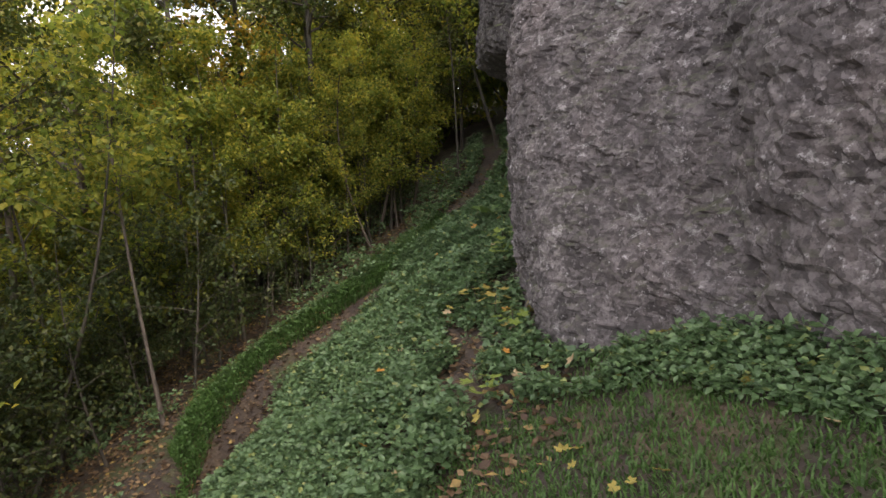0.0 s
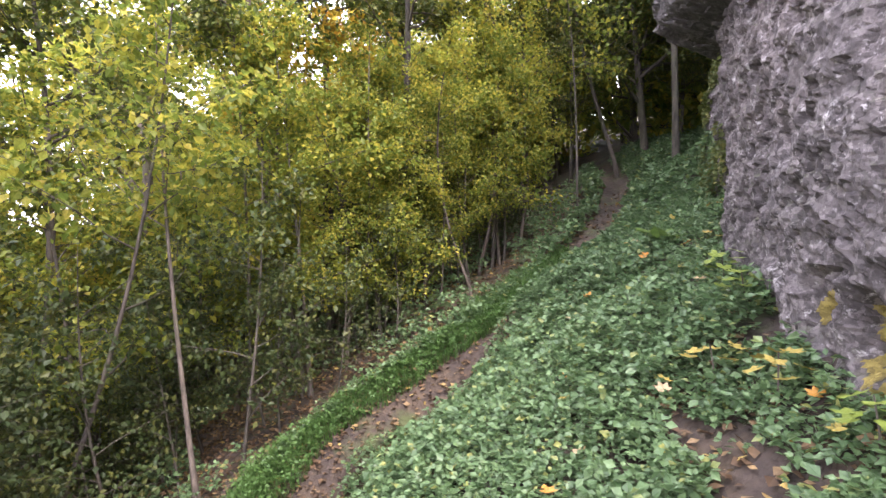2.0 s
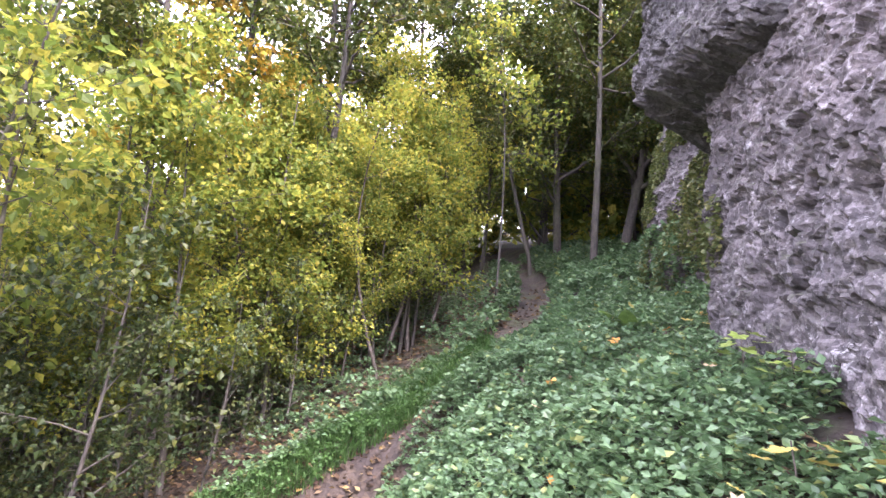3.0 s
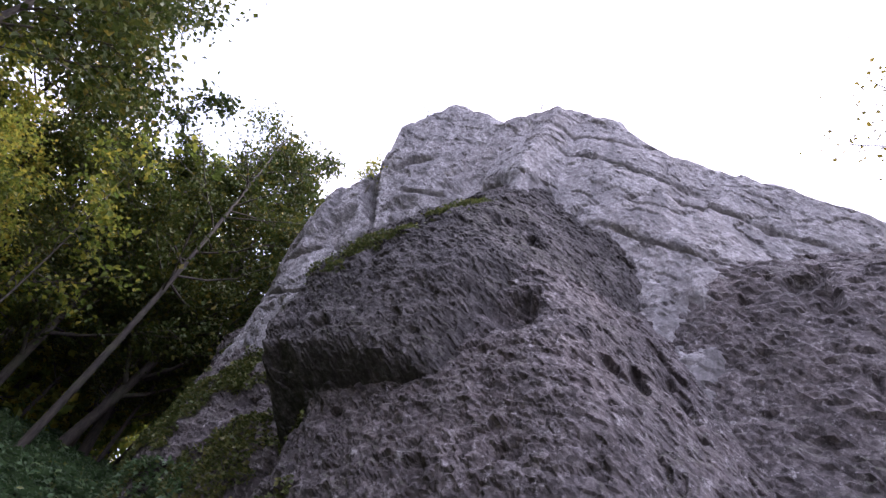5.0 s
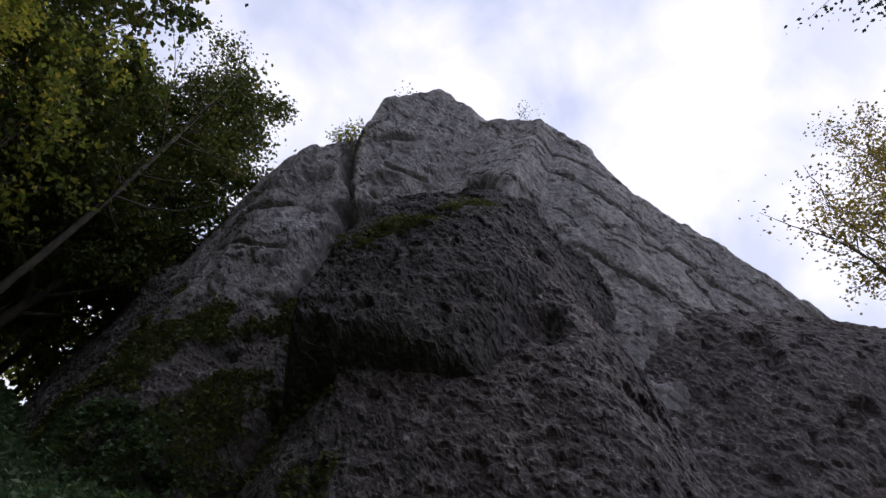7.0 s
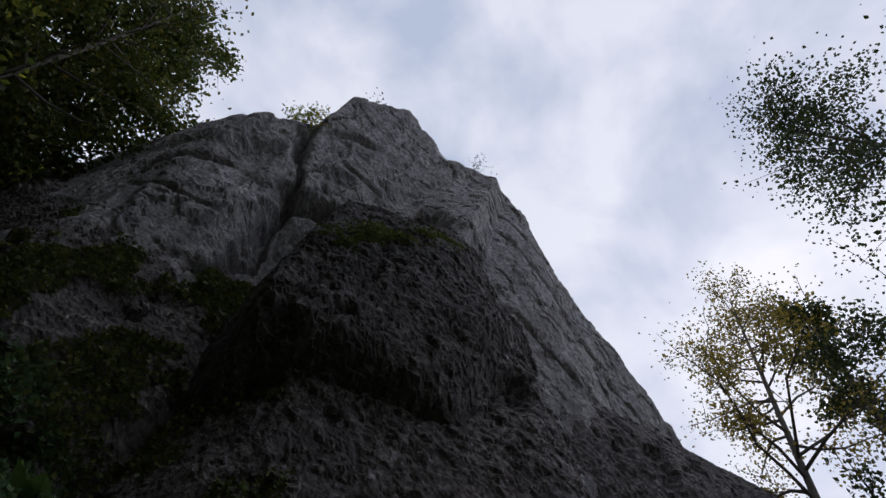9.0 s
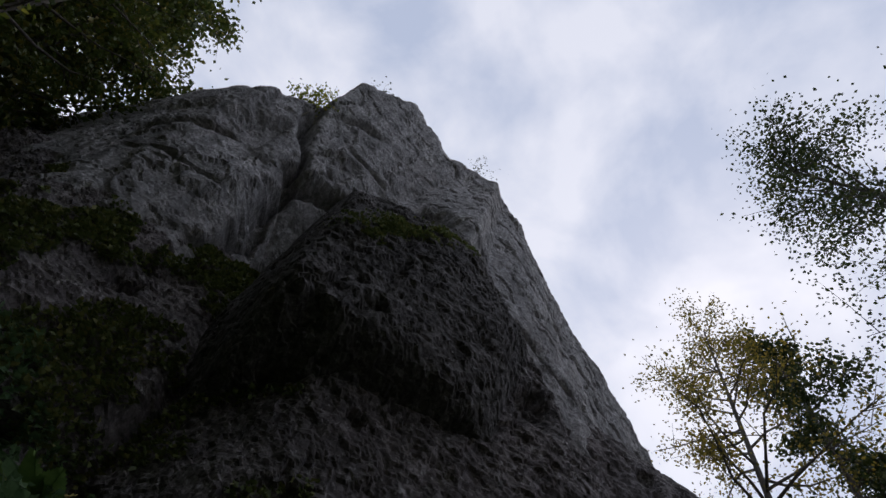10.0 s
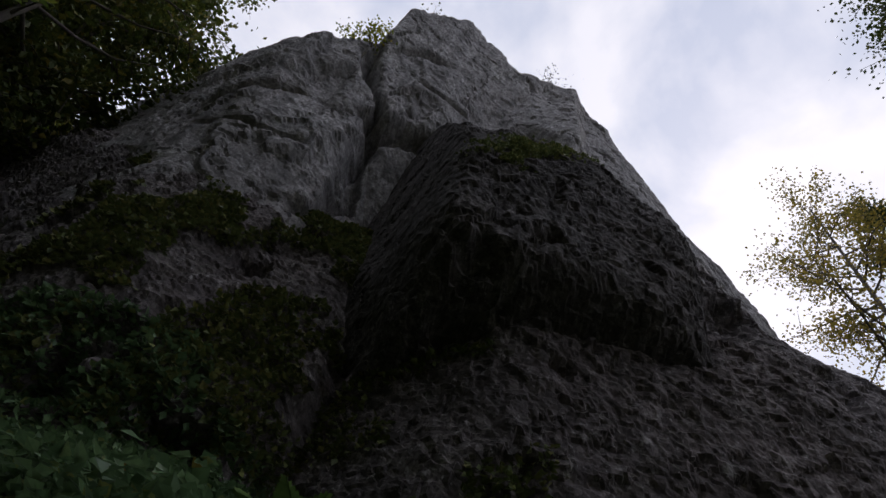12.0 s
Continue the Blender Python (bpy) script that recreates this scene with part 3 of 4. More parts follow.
# tall trees behind
tall = [
    tagged(put(tree("tree", 11.0, 0.12, (0.02, -0.02), 0.3, 2.6, 8000, 0.125, LEAF_YELLOW, BARK, 21, 22), -9.0, 18.0), "tall broadleaf tree with yellow-green autumn crown", "tree", "woodland behind"),
    tagged(put(tree("tree", 12.5, 0.14, (-0.03, 0.0), 0.25, 2.8, 7500, 0.125, LEAF_YELLOW, BARK_DARK, 22, 24), -4.5, 20.0), "tall broadleaf tree with golden autumn crown", "tree", "woodland behind"),
    tagged(put(tree("tree", 10.0, 0.11, (0.0, 0.03), 0.15, 2.3, 7500, 0.125, LEAF_GREEN, BARK_DARK, 23, 22), 4.5, 19.0), "tall yellowish green woodland tree", "tree", "woodland behind"),
]
# (-5.6, 1.2) and (-7.4, 3.0) stand unseen, added to shade the lower slope
far_spots = [(-13.0, 8.0), (-12.0, 12.5), (-11.0, 16.0), (-15.5, 11.0), (-5.6, 1.2), (-7.4, 3.0), (-7.6, 12.4), (-14, 14), (-12.5, 20), (-19, 17), (-13, 25), (-8, 25), (-3, 24), (1, 22), (-6, 31), (0, 29), (4, 25), (8, 23), (-17, 27), (-25, 22), (-22, 12), (-24, 32), (-10, 36), (0, 38), (8, 33), (13, 28), (3.2, 16.0), (0.5, 17.0), (-2.0, 17.5), (6.5, 17.5), (-20, 40), (12, 40)]
for k, (x, y) in enumerate(far_spots):
    copy_thing(tall[(0, 1, 0, 2)[k % 4] if x < 0 else (2, 0, 2)[k % 3]], placed(x, y, rng.uniform(0, 360), rng.uniform(0.85, 1.2) * (0.58 if x > -3 else 1.0)))

shrubs = [
    tagged(put(tree("shrub", 3.6, 0.04, (0.02, 0.0), 0.03, 1.9, 3000, 0.17, LEAF_GREEN, BARK_DARK, 24, 20), -3.0, 15.0), "dense green woodland shrub", "shrub", "undergrowth in the wood"),
    tagged(put(tree("shrub", 4.2, 0.05, (0.0, 0.02), 0.03, 2.0, 3000, 0.17, LEAF_GREEN, BARK_DARK, 25, 20), 2.0, 15.5), "dense dark green woodland shrub", "shrub", "undergrowth in the wood"),
]
for k in range(70):
    x, y = rng.uniform(-16, 9), rng.uniform(14.5, 24)
    if x < -6:
        y = rng.uniform(9, 22)
    copy_thing(shrubs[0 if rng.uniform() < (0.7 if x < -1 else 0.25) else 1], placed(x, y, rng.uniform(0, 360), rng.uniform(0.8, 1.4)))

# single trees that can be told apart
tagged(put(tree("young_tree", 4.6, 0.03, (-0.04, 0.02), 0.55, 1.2, 900, 0.08, LEAF_GREEN, BARK, 31, 8), -3.75, 7.0), "thin forked young tree with grey bark beside the trail", "tree")
tagged(put(tree("leaning_tree", 6.2, 0.032, (0.3, 0.06), 0.35, 1.3, 1300, 0.1, LEAF_GREEN, BARK_DARK, 32, 11), -5.4, 6.6), "dark thin tree leaning over the slope", "tree")
tagged(put(tree("young_tree", 4.8, 0.021, (-0.03, 0.0), 0.4, 1.0, 1100, 0.085, LEAF_GREEN, BARK_DARK, 33, 14), 0.3, 11.4), "straight thin young tree with yellowing leaves", "tree")
tagged(put(tree("trunk_tree", 8.0, 0.065, (0.01, 0.0), 0.36, 1.7, 4200, 0.07, LEAF_SHADED, BARK_DARK, 34, 30), 2.0, 12.0), "bare-trunked leaning tree above the rock", "tree")
tagged(put(tree("young_tree", 7.0, 0.042, (-0.1, 0.02), 0.4, 1.6, 1600, 0.13, LEAF_DARK, BARK_DARK, 35, 14), 1.3, 13.2), "dark young tree at the top of the slope", "tree")
tagged(put(tree("maple_sapling", 6.2, 0.035, (0.05, -0.02), 0.55, 1.4, 1500, 0.11, LEAF_ORANGE, BARK_DARK, 36, 12), -3.9, 10.1), "young maple with orange-yellow leaves", "tree")
edge_tree = tagged(put(tree("edge_tree", 8.6, 0.07, (0.02, -0.02), 0.45, 1.8, 10500, 0.085, LEAF_SHADED, BARK_DARK, 37, 28), -2.6, 10.4), "leafy tree at the edge of the wood beside the trail", "tree", "trees at the wood's edge")
# the last three are added canopy that shades the ground below the trail
for x, y, s, t in ((-2.2, 11.6, 1.15, 140), (-3.9, 11.6, 1.2, 310), (-0.6, 12.6, 0.75, 70), (-3.6, 9.4, 1.0, 200), (-1.5, 13.2, 1.0, 20), (-6.9, 8.3, 1.1, 60), (-7.6, 6.2, 1.1, 250), (-9.4, 7.4, 1.2, 330)):
    copy_thing(edge_tree, placed(x, y, t, s))
shade_tree = tagged(put(tree("shade_tree", 9.0, 0.08, (0.0, -0.02), 0.2, 1.7, 7000, 0.1, LEAF_SHADED, BARK_DARK, 42, 28), 0.5, 14.2, 0, 0.55), "dense green tree above the trail, shade put into its leaf colour", "tree", "dark trees above the rock")
dark_tree = tagged(put(tree("dark_tree", 7.6, 0.1, (0.0, 0.0), 0.16, 2.2, 17000, 0.1, LEAF_SHADED, BARK_DARK, 44, 36), 2.9, 13.0), "dense leafy tree rising behind the rock slab, leaves darkened for shade", "tree", "dark trees above the rock")
for x, y, s, t in ((3.7, 13.5, 1.0, 120), (1.9, 13.7, 0.8, 240)):
    copy_thing(dark_tree, placed(x, y, t, s))
# last four are added down the slope, their shade-dark leaves darkening it
for x, y, s, t in ((3.3, 13.3, 0.88, 200), (1.9, 14.8, 0.6, 330), (2.7, 14.2, 0.85, 20), (4.1, 14.5, 1.05, 80), (3.9, 13.4, 0.95, 140), (-9.0, 5.2, 1.15, 10), (-8.6, 9.6, 1.1, 190), (-10.5, 11.5, 1.1, 300), (-16.0, 9.0, 1.3, 60)):
    copy_thing(shade_tree, placed(x, y, t, s))
for x, y, s in ((-3.3, 7.9, 0.6), (-2.75, 8.2, 0.55), (-3.7, 8.4, 0.7), (-2.2, 8.9, 0.55), (-4.3, 7.6, 0.7), (-4.9, 8.4, 0.8)):
    copy_thing(proto[3], placed(x, y, 130 * x, s))
# saplings with shade-dark leaf colour, added to darken the slope below
for k in range(22):
    x, y = -4.3 - 3.2 * rng.uniform(), 5.6 + 3.4 * rng.uniform()
    copy_thing(proto[3], placed(x, y, rng.uniform(0, 360), rng.uniform(0.6, 1.0)))
# bushy front row along the trail
for x, y in zip(np.linspace(-3.1, -0.5, 18), np.linspace(8.9, 11.6, 18)):
    x, y = x + rng.uniform(-0.35, 0.2), y + rng.uniform(-0.25, 0.25)
    copy_thing(proto[int(rng.choice([0, 1, 1, 2, 3]))], placed(x, y, rng.uniform(0, 360), rng.uniform(0.55, 0.85)))
    copy_thing(proto[3], placed(x - 0.2, y + 0.3, rng.uniform(0, 360), rng.uniform(0.45, 0.7)))
tagged(put(tree("autumn_tree", 8.0, 0.09, (-0.05, 0.02), 0.3, 1.9, 1500, 0.08, LEAF_GREEN, BARK_DARK, 38, 20), 5.2, 15.0), "sparse autumn tree behind the rock", "tree")
tagged(put(tree("autumn_tree", 11.4, 0.1, (0.13, 0.05), 0.5, 2.1, 9000, 0.06, LEAF_GOLD, BARK_DARK, 39, 32), 2.3, -0.2), "thin-leaved golden autumn tree beside the rock", "tree")
tagged(put(tree("conifer", 12.0, 0.14, (0.0, 0.0), 0.1, 1.9, 16000, 0.10, LEAF_DARK, BARK_DARK, 40, 44), 3.7, -2.1), "dark dense tree beside the rock", "tree")
tagged(put(tree("overhanging_tree", 13.5, 0.12, (0.25, 0.37), 0.58, 2.6, 15000, 0.062, LEAF_DARK, BARK_DARK, 41, 36), -3.3, -2.8), "birch with small dark leaves hanging over the trail", "tree")

# ---- ground cover ----
def scatter(n, box, rng, keep):
    p = np.stack([rng.uniform(box[0], box[1], n), rng.uniform(box[2], box[3], n)], 1)
    return p[keep(p[:, 0], p[:, 1])]


def patchy(x, y, scale, seed):
    return fbm(np.stack([x, y, 0 * x], 1), scale, 3, seed)


def herb_zone(x, y):
    d = trail_distance(x, y)
    bare = patchy(x, y, 0.8, 51)
    trodden = trail_distance(x, y, DIP) < 0.12 + 0.15 * bare
    near_start = (y < 3.0 + 0.25 * np.sin(3 * x)) & (surface(y, terrain(x, y)) - x > 0.55)
    rock = surface(y, terrain(x, y)) - 0.05 < x
    below = x < np.interp(y, TRAIL[:, 1], TRAIL[:, 0])
    return (d > np.where(y > 10.2, 0.04, 0.12 + 0.16 * patchy(x, y, 2.2, 53)) + 0.24 * np.exp(-(((y - 5.3) / 1.2) ** 2)) + 0.1 * bare) & (bare < np.where(y > 8.7, 2.0, 0.33)) & (np.hypot(x - 0.1, (y - 4.25) * 0.7) > 0.12 + 0.7 * np.abs(patchy(x, y, 2.5, 58))) & (np.hypot(x - 0.2, y - 3.2) > 0.12 + 0.8 * np.abs(patchy(x, y, 2.5, 59))) & ~near_start & ~rock & ~trodden & (~below | (d > 0.4) & (d < 0.62 + 0.3 * bare) & (y > 6.6))


def herbs(name, n, box, size, seed, mat, label, zone, lift=(0.03, 0.16)):
    rng = np.random.default_rng(seed)
    p = scatter(n, box, rng, zone)
    k = 5
    c = np.repeat(p, k, 0)
    a = rng.uniform(0, 2 * math.pi, len(c))
    lean = np.stack([np.cos(a), np.sin(a), rng.uniform(-0.1, 0.5, len(c))], 1)
    h = np.repeat(rng.uniform(*lift, len(p)), k) * (1 + 0.8 * patchy(c[:, 0], c[:, 1], 1.2, 77)) * np.where((c[:, 1] > 7.2) & (c[:, 0] > 0.1) & (c[:, 1] < 10), 0.5, 1.0) * np.where((surface(c[:, 1], terrain(c[:, 0], c[:, 1])) - c[:, 0] < 0.7) & (c[:, 1] < 5.0), 0.5, 1.0)
    pos = np.stack([c[:, 0], c[:, 1], terrain(c[:, 0], c[:, 1]) + h], 1) + lean * 0.015
    v, f = leaf_cloud(pos, lean * 1.6, size, rng, 0.2, 0.25)
    return tagged(new(name, mesh_of(name, v, f, mat, False)), label, "plants", kind="stuff")


herbs("herb_carpet", 52000, (-3.0, 2.2, 1.6, 9.6), 0.042, 61, HERB, "low green leafy plants covering the slope", herb_zone)
herbs("broad_herbs", 15000, (-2.8, 2.2, 2.2, 9.6), 0.052, 60, HERB, "broad-leaved green plants standing above the carpet", lambda x, y: herb_zone(x, y) & (patchy(x, y, 1.7, 78) > -0.02), (0.1, 0.24))
herbs("upper_herbs", 11000, (-1.5, 4.0, 8.5, 15.0), 0.08, 62, HERB, "green plants on the upper slope below the trees", herb_zone, (0.05, 0.25))


def wood_floor(x, y):
    west = x < np.interp(y, TRAIL[:, 1], TRAIL[:, 0])
    return west & (trail_distance(x, y) > 0.7) & (patchy(x, y, 1.0, 52) > -0.12 + 0.25 * (y < 8))


herbs("wood_floor_herbs", 9000, (-6.5, 0.6, 5.4, 13.5), 0.06, 67, HERB, "scattered green plants on the floor of the wood", wood_floor, (0.04, 0.3))


def verge(x, y):
    d = trail_distance(x, y)
    west = x < np.interp(y, TRAIL[:, 1], TRAIL[:, 0])
    return west & (d > 0.15) & (d < 0.5 + 0.6 * patchy(x, y, 1.3, 66)) & (y > 5.4)


def blades(name, n, box, tall_, seed, zone, label):
    rng = np.random.default_rng(seed)
    p = scatter(n, box, rng, zone)
    m = len(p)
    base = np.stack([p[:, 0], p[:, 1], terrain(p[:, 0], p[:, 1]) - 0.01], 1)
    a = rng.uniform(0, 2 * math.pi, m)
    d = np.stack([np.cos(a), np.sin(a), 0 * a], 1)
    h = (tall_ * rng.uniform(0.5, 1.3, m))[:, None]
    s = np.stack([-d[:, 1], d[:, 0], 0 * a], 1) * 0.004
    mid = base + d * h * 0.2 + (0, 0, 1) * h * 0.6
    tip = base + d * h * 0.65 + (0, 0, 1) * h * 0.85
    v = np.stack([base - s, base + s, mid + s, tip, mid - s], 1).reshape(-1, 3)
    i = np.arange(m)[:, None] * 5
    f = np.concatenate([i + (0, 1, 2), i + (0, 2, 4), i + (4, 2, 3)])
    return tagged(new(name, mesh_of(name, v, f, GRASS, False)), label, "grass", kind="stuff")


blades("verge_grass", 50000, (-3.6, 0.0, 5.0, 10.0), 0.19, 63, verge, "bright green grass along the trail's edge")
blades("start_grass", 26000, (-0.9, 2.6, 1.2, 3.3), 0.055, 64, lambda x, y: (patchy(x, y, 1.1, 55) > -0.45) & (surface(y, terrain(x, y)) > x), "short grass on the flat ground before the rock")

herbs("verge_herbs", 9000, (-3.6, 0.0, 5.0, 10.0), 0.04, 68, GRASS, "fresh green plants along the lower edge of the trail", verge, (0.05, 0.16))


def litter(name, n, box, size, seed, zone, label):
    rng = np.random.default_rng(seed)
    p = scatter(n, box, rng, zone)
    pos = np.stack([p[:, 0], p[:, 1], terrain(p[:, 0], p[:, 1]) + rng.uniform(0.01, 0.04, len(p))], 1)
    a = rng.uniform(0, 2 * math.pi, len(p))
    v, f = leaf_cloud(pos, np.stack([np.cos(a), np.sin(a), 0 * a], 1) * 2.5, size, rng, 0.15, 0.0)
    return tagged(new(name, mesh_of(name, v, f, FALLEN, False)), label, "leaves", kind="stuff")


litter("leaf_litter", 36000, (-7.0, 2.0, 1.2, 13.0), 0.062, 65, lambda x, y: (trail_distance(x, y) < np.where(y > 8.5, 0.3, 0.6)) & (patchy(x, y, 1.4, 57) > -0.05) & ((y < 9.8) | (x < -0.8)) | (x < np.interp(y, TRAIL[:, 1], TRAIL[:, 0]) - 0.4) | (patchy(x, y, 0.8, 51) > 0.2) & (y < 9.0) | (np.hypot(x - 0.1, (y - 4.25) * 0.7) < 0.4) | (np.hypot(x - 0.2, y - 3.1) < 0.5), "brown and pale fallen leaves on the soil")


litter("trail_leaves", 9000, (-3.2, 1.6, 4.5, 12.0), 0.05, 69, lambda x, y: (trail_distance(x, y) < 0.34) & (patchy(x, y, 2.0, 56) > -0.3), "dry brown leaves strewn along the trail")


# ---- growth on the rock ----
def rock_growth(name, key, n, ybox, zbox, size, seed, mat, label, level=0.0, scale=1.3, band=None):
    rng = np.random.default_rng(seed)
    y, z = rng.uniform(*ybox, n), rng.uniform(*zbox, n)
    if band:
        y = band[0] + band[1] * (z - zbox[0]) + rng.normal(0, band[2], n)
    m = fbm(np.stack([y, z, 0 * y], 1), scale, 3, seed) > level
    y, z = y[m], z[m]
    x0 = FACES[key][0](y, z)
    x = x0 + relief(key, y, z, x0) - 0.02
    pos = np.stack([x, y, z], 1)
    d = np.stack([np.full(len(x), -1.0), rng.normal(0, 0.6, len(x)), rng.normal(-0.1, 0.5, len(x))], 1)
    v, f = leaf_cloud(pos, d, size, rng, 0.2, 0.3)
    return tagged(new(name, mesh_of(name, v, f, mat, False)), label, "plants", kind="stuff")


MOSSY = leaf_material("ledge_moss_and_herbs", [(0.0, (0.07, 0.095, 0.03)), (0.6, (0.14, 0.17, 0.05)), (1.0, (0.26, 0.24, 0.08))], 0.25)
rock_growth("ledge_plants", "apron", 24000, (7.3, 9.9), (1.6, 4.4), 0.05, 71, MOSSY, "green moss and small plants on the rock ledges", 0.1, 2.6)
rock_growth("foot_plants", "apron", 6000, (7.2, 9.6), (1.2, 2.3), 0.055, 72, HERB, "green plants at the foot of the rock", 0.0)
rock_growth("bulge_grass", "bulge", 5200, (6.0, 7.4), (3.75, 5.6), 0.03, 73, MOSSY, "grass and moss on the sloping top of the lump", -0.05, 3.5, (6.98, -0.42, 0.1))
rock_growth("base_moss", "buttress", 7000, (6.3, 7.6), (0.9, 2.6), 0.045, 74, MOSSY, "moss hanging in the crevice of the rock", 0.14, 2.2)


def lichen_patch(y0, z0, r, seed):
    ys, zs = np.arange(y0 - r, y0 + r, 0.01), np.arange(z0 - 1.3 * r, z0 + 1.3 * r, 0.01)
    Y, Z = [a.ravel() for a in np.meshgrid(ys, zs)]
    X0 = face_buttress(Y, Z)
    X = X0 + relief("buttress", Y, Z, X0) - 0.006
    ok = np.hypot((Y - y0) / r, (Z - z0) / (1.3 * r)) + 0.5 * fbm(np.stack([Y, Z, X], 1), 9, 3, seed) < 0.75
    w = len(ys)
    q = (np.arange(len(zs) - 1)[:, None] * w + np.arange(w - 1)[None]).ravel()
    q = np.stack([q, q + w, q + w + 1, q + 1], 1)
    ob = new("lichen_patch", mesh_of("lichen_patch", np.stack([X, Y, Z], 1), q[ok[q].all(1)], LICHEN))
    ob.parent = outcrop
    ob["label"] = "ochre yellow lichen crust"


LICHEN = rock_material("ochre_lichen", (0.2, 0.16, 0.05), (0.4, 0.32, 0.09), (0.3, 0.25, 0.1), 0.2, 0.03, 0.0, 0.0)
for y0, z0, r, s in ((4.36, 0.82, 0.15, 1), (4.2, 0.52, 0.15, 2), (4.75, 0.9, 0.08, 3), (4.0, 0.38, 0.1, 4)):
    lichen_patch(y0, z0, r, s)


def on_rock(ob, y, z, turn=0.0):
    ob.matrix_basis = pose(float(surface(np.array([y]), np.array([z]))[0]) + 0.12, y, z, 0, 0, turn)
    return ob


tagged(on_rock(tree("summit_shrub", 0.45, 0.012, (-0.3, 0.0), 0.1, 0.28, 500, 0.04, LEAF_YELLOW, BARK_DARK, 81, 12), 8.92, 7.35), "small yellow-green shrub in the notch of the rock", "shrub")
tagged(on_rock(tree("summit_shrub", 0.35, 0.01, (-0.2, 0.3), 0.1, 0.3, 260, 0.04, LEAF_GREEN, BARK_DARK, 82, 8), 9.15, 7.5), "low green shrub on the shoulder of the rock", "shrub")
tagged(on_rock(tree("summit_twig", 0.55, 0.006, (-0.1, 0.2), 0.3, 0.25, 30, 0.04, LEAF_DARK, BARK_DARK, 83, 5), 8.45, 8.75), "sparse twig plant on the summit edge", "plant")
tagged(on_rock(tree("summit_twig", 0.35, 0.006, (-0.1, -0.2), 0.1, 0.25, 70, 0.03, LEAF_DARK, BARK_DARK, 84, 8), 6.55, 9.3), "small grassy tuft on the summit", "plant")

# ---- maple leaves, seedlings and a fern ----
MAPLE_YELLOW = leaf_material("yellow_maple_leaf", [(0.0, (0.26, 0.21, 0.05)), (1.0, (0.35, 0.28, 0.07))], 0.2, 0.6)
MAPLE_PALE = leaf_material("pale_dry_maple_leaf", [(0.0, (0.3, 0.23, 0.14)), (1.0, (0.4, 0.3, 0.17))], 0.15, 0.7)
MAPLE_GREEN = leaf_material("lime_maple_leaf", [(0.0, (0.15, 0.23, 0.045)), (1.0, (0.24, 0.3, 0.06))], 0.35, 0.45)
MAPLE_RED = leaf_material("orange_red_maple_leaf", [(0.0, (0.42, 0.2, 0.05)), (1.0, (0.5, 0.25, 0.05))], 0.2, 0.6)


def maple_mesh(name, mat, size=0.07, curl=0.12):
    """A five-lobed leaf blade, slightly cupped, with its stalk."""
    rim = []
    for k, (ang, r) in enumerate(((-150, 0.55), (-112, 0.85), (-82, 0.62), (-50, 1.0), (-26, 0.68), (0, 1.1), (26, 0.68), (50, 1.0), (82, 0.62), (112, 0.85), (150, 0.55))):
        a = radians(90 + ang)
        rim.append((size * r * math.cos(a), size * r * math.sin(a), size * curl * (1 if k % 2 else -0.6) * r))
    verts = [(0, 0, 0)] + rim + [(0.006 * size, -0.05 * size, 0), (-0.006 * size, -0.05 * size, 0), (0, -1.0 * size, 0.1 * size)]
    bm = bmesh.new()
    vs = [bm.verts.new(p) for p in verts]
    for k in range(1, 11):
        bm.faces.new((vs[0], vs[k], vs[k + 1]))
    bm.faces.new((vs[12], vs[13], vs[14]))
    me = bpy.data.meshes.new(name)
    bm.to_mesh(me)
    bm.free()
    me.materials.append(mat)
    return me


fallen = [maple_mesh("fallen_leaf", m, 0.075) for m in (MAPLE_YELLOW, MAPLE_PALE, MAPLE_RED, MAPLE_YELLOW)]
told = ("yellow fallen maple leaf lying on the plants", "pale dry fallen maple leaf lying on the plants", "orange fallen maple leaf lying on the ground", "golden fallen maple leaf lying on the plants")
leaf_spots = scatter(260, (-1.2, 1.6, 2.0, 8.0), np.random.default_rng(91), lambda x, y: (surface(y, terrain(x, y)) - x > 0.05) & (trail_distance(x, y) > 0.4) & (x > -1.2 + 0.12 * y))[:70]
for k, (x, y) in enumerate(leaf_spots):
    j = int(rng.choice([0, 1, 1, 2, 3]))
    ob = new("fallen_leaf", fallen[j])
    lift = 0.035 if y < 2.9 else rng.uniform(0.09, 0.17)
    s = rng.uniform(0.4, 0.72)
    ob.matrix_basis = Matrix.LocRotScale((x, y, float(terrain(np.array([x]), np.array([y]))[0]) + lift), Euler((rng.normal(0, 0.3), rng.normal(0, 0.3), rng.uniform(0, 6.3))), (s, s, s))
    tagged(ob, told[j], "leaf", "fallen maple leaves")

blade_green, blade_yellow = maple_mesh("blade", MAPLE_GREEN, 0.06, 0.08), maple_mesh("blade", MAPLE_YELLOW, 0.058, 0.08)


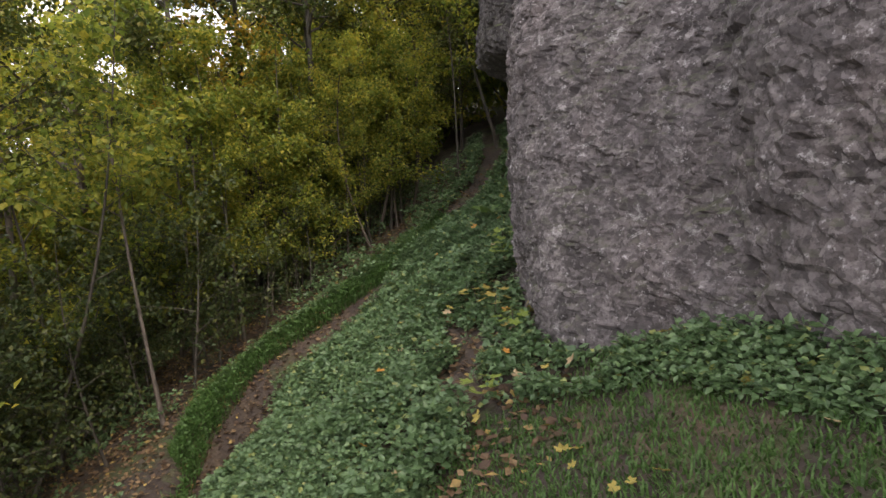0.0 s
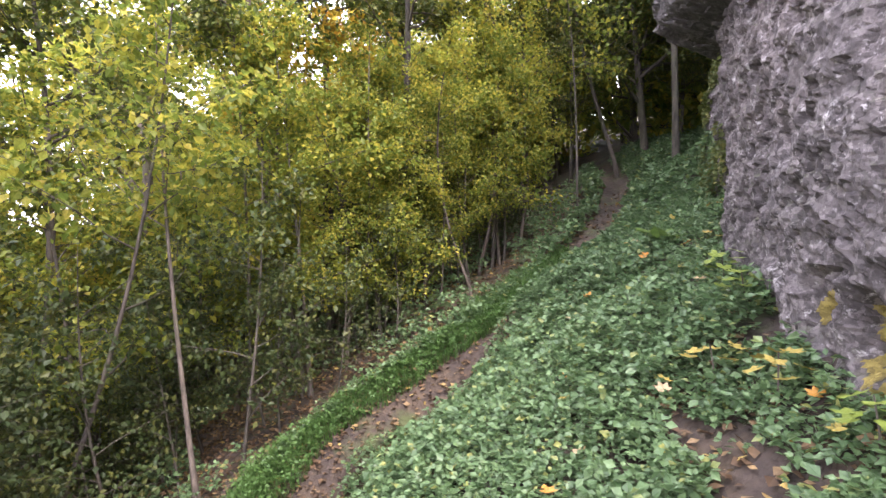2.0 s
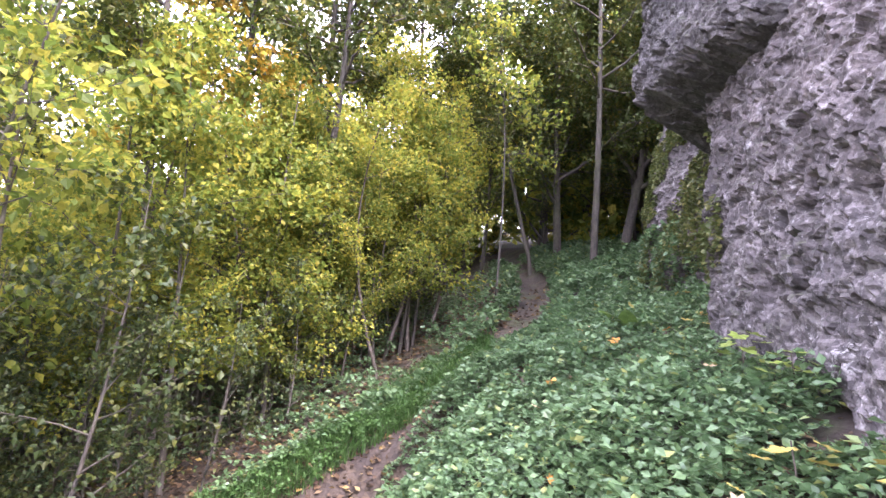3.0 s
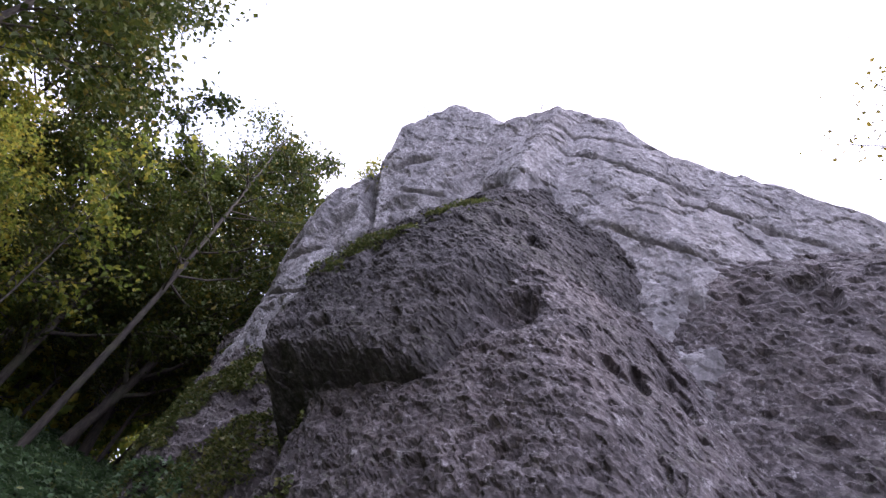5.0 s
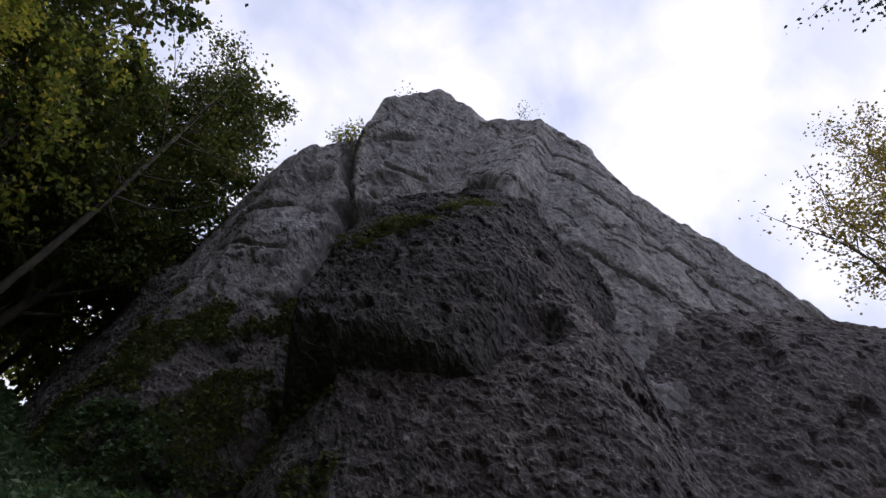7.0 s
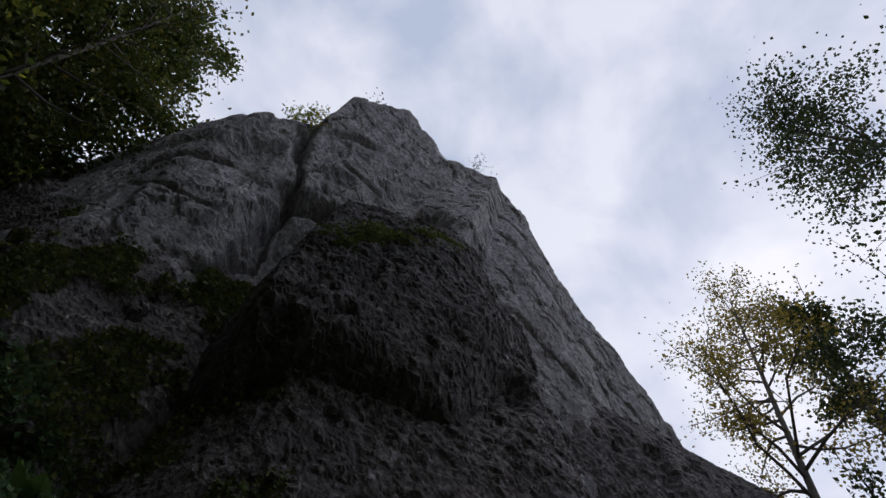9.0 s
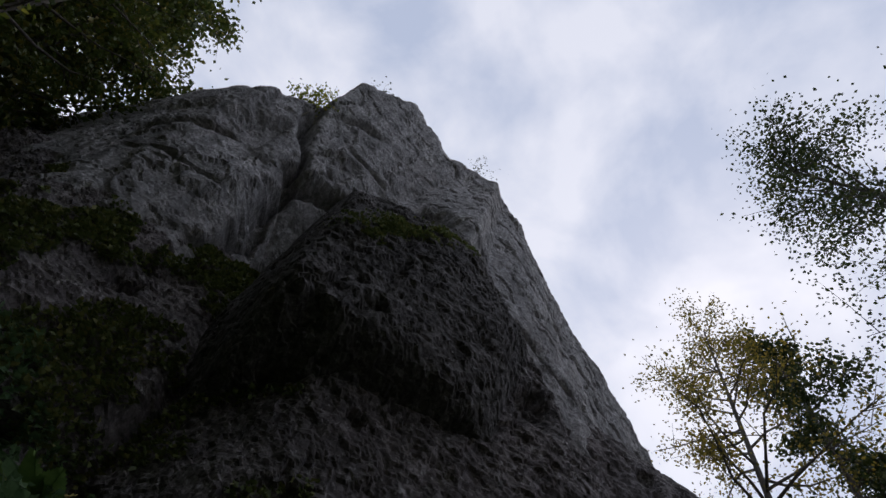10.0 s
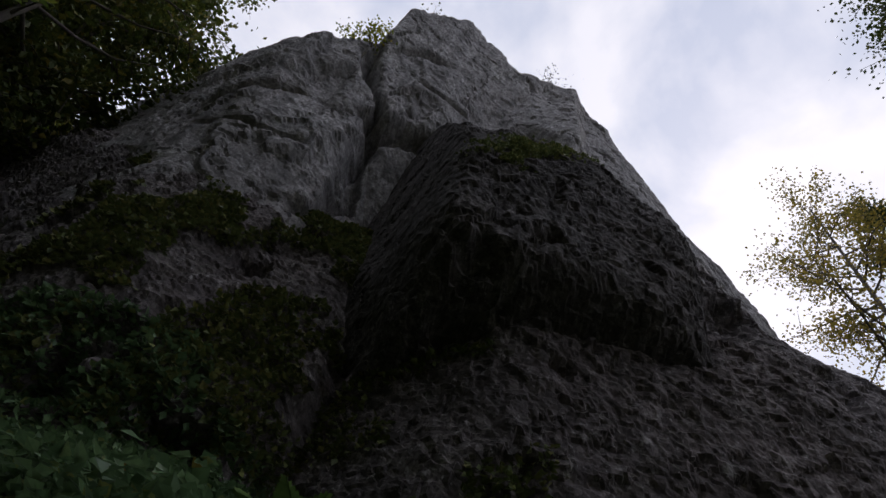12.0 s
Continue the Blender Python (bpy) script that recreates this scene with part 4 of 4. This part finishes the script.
def seedling(x, y, blade, tall_, count, label):
    root = new("maple_seedling")
    root.matrix_basis = placed(x, y, rng.uniform(0, 360))
    v, f = tube([(0, 0, -0.05), (0.01, 0, tall_ * 0.5), (0, 0.01, tall_)], [0.005, 0.004, 0.003], 5)
    st = new("stem", mesh_of("stem", v, f, BARK))
    st.parent = root
    for k in range(count):
        a = k * 2.4
        lf = new("blade", blade)
        r = 0.05 + 0.05 * rng.uniform()
        lf.matrix_basis = pose(r * math.cos(a), r * math.sin(a), tall_ * (0.6 + 0.45 * k / count), rng.uniform(-25, 15), rng.uniform(-15, 15), math.degrees(a) - 90)
        lf.parent = root
    tagged(root, label, "plant", "maple seedlings by the rock")


for x, y, bl, h, n in ((0.42, 4.0, 0, 0.25, 8), (0.5, 5.3, 0, 0.28, 8), (0.35, 4.55, 1, 0.24, 7), (0.55, 5.75, 0, 0.3, 9), (0.2, 4.9, 1, 0.22, 6), (0.15, 3.5, 0, 0.2, 7)):
    seedling(x, y, blade_yellow if bl else blade_green, h, n, "yellowing maple seedling among the green plants" if bl else "lime green maple seedling among the green plants")


def frond_mesh(length):
    v, f = [], []
    for k in range(16):
        u = (k + 1) / 17
        x = length * u
        z = length * (0.55 * u - 0.5 * u * u)
        w = length * 0.24 * math.sin(math.pi * min(1, u * 0.9 + 0.12)) + 0.004
        for s in (-1, 1):
            i = len(v)
            v += [(x - 0.012, 0, z), (x + 0.012, 0, z), (x + 0.03, s * w, z - 0.02), (x + 0.012, s * w, z - 0.02)]
            f.append((i, i + 1, i + 2, i + 3))
    tv, tf = tube([(length * u, 0, length * (0.55 * u - 0.5 * u * u)) for u in (0, 0.35, 0.7, 1)], [0.004, 0.003, 0.002, 0.001], 4)
    f += [tuple(i + len(v) for i in q) for q in tf]
    v += [tuple(p) for p in tv]
    return mesh_of("frond", v, f, FERN, False)


frond = frond_mesh(0.27)
for fx, fy in ((0.55, 7.15),):
    fern = new("fern")
    fern.matrix_basis = placed(fx, fy, 30 * fx)
    for k in range(8):
        fr = new("frond", frond)
        fr.matrix_basis = pose(0, 0, 0.02, 0, -rng.uniform(15, 45), 45 * k + rng.uniform(-15, 15))
        fr.parent = fern
    tagged(fern, "pale green fern on the slope beside the rock", "fern", "ferns")
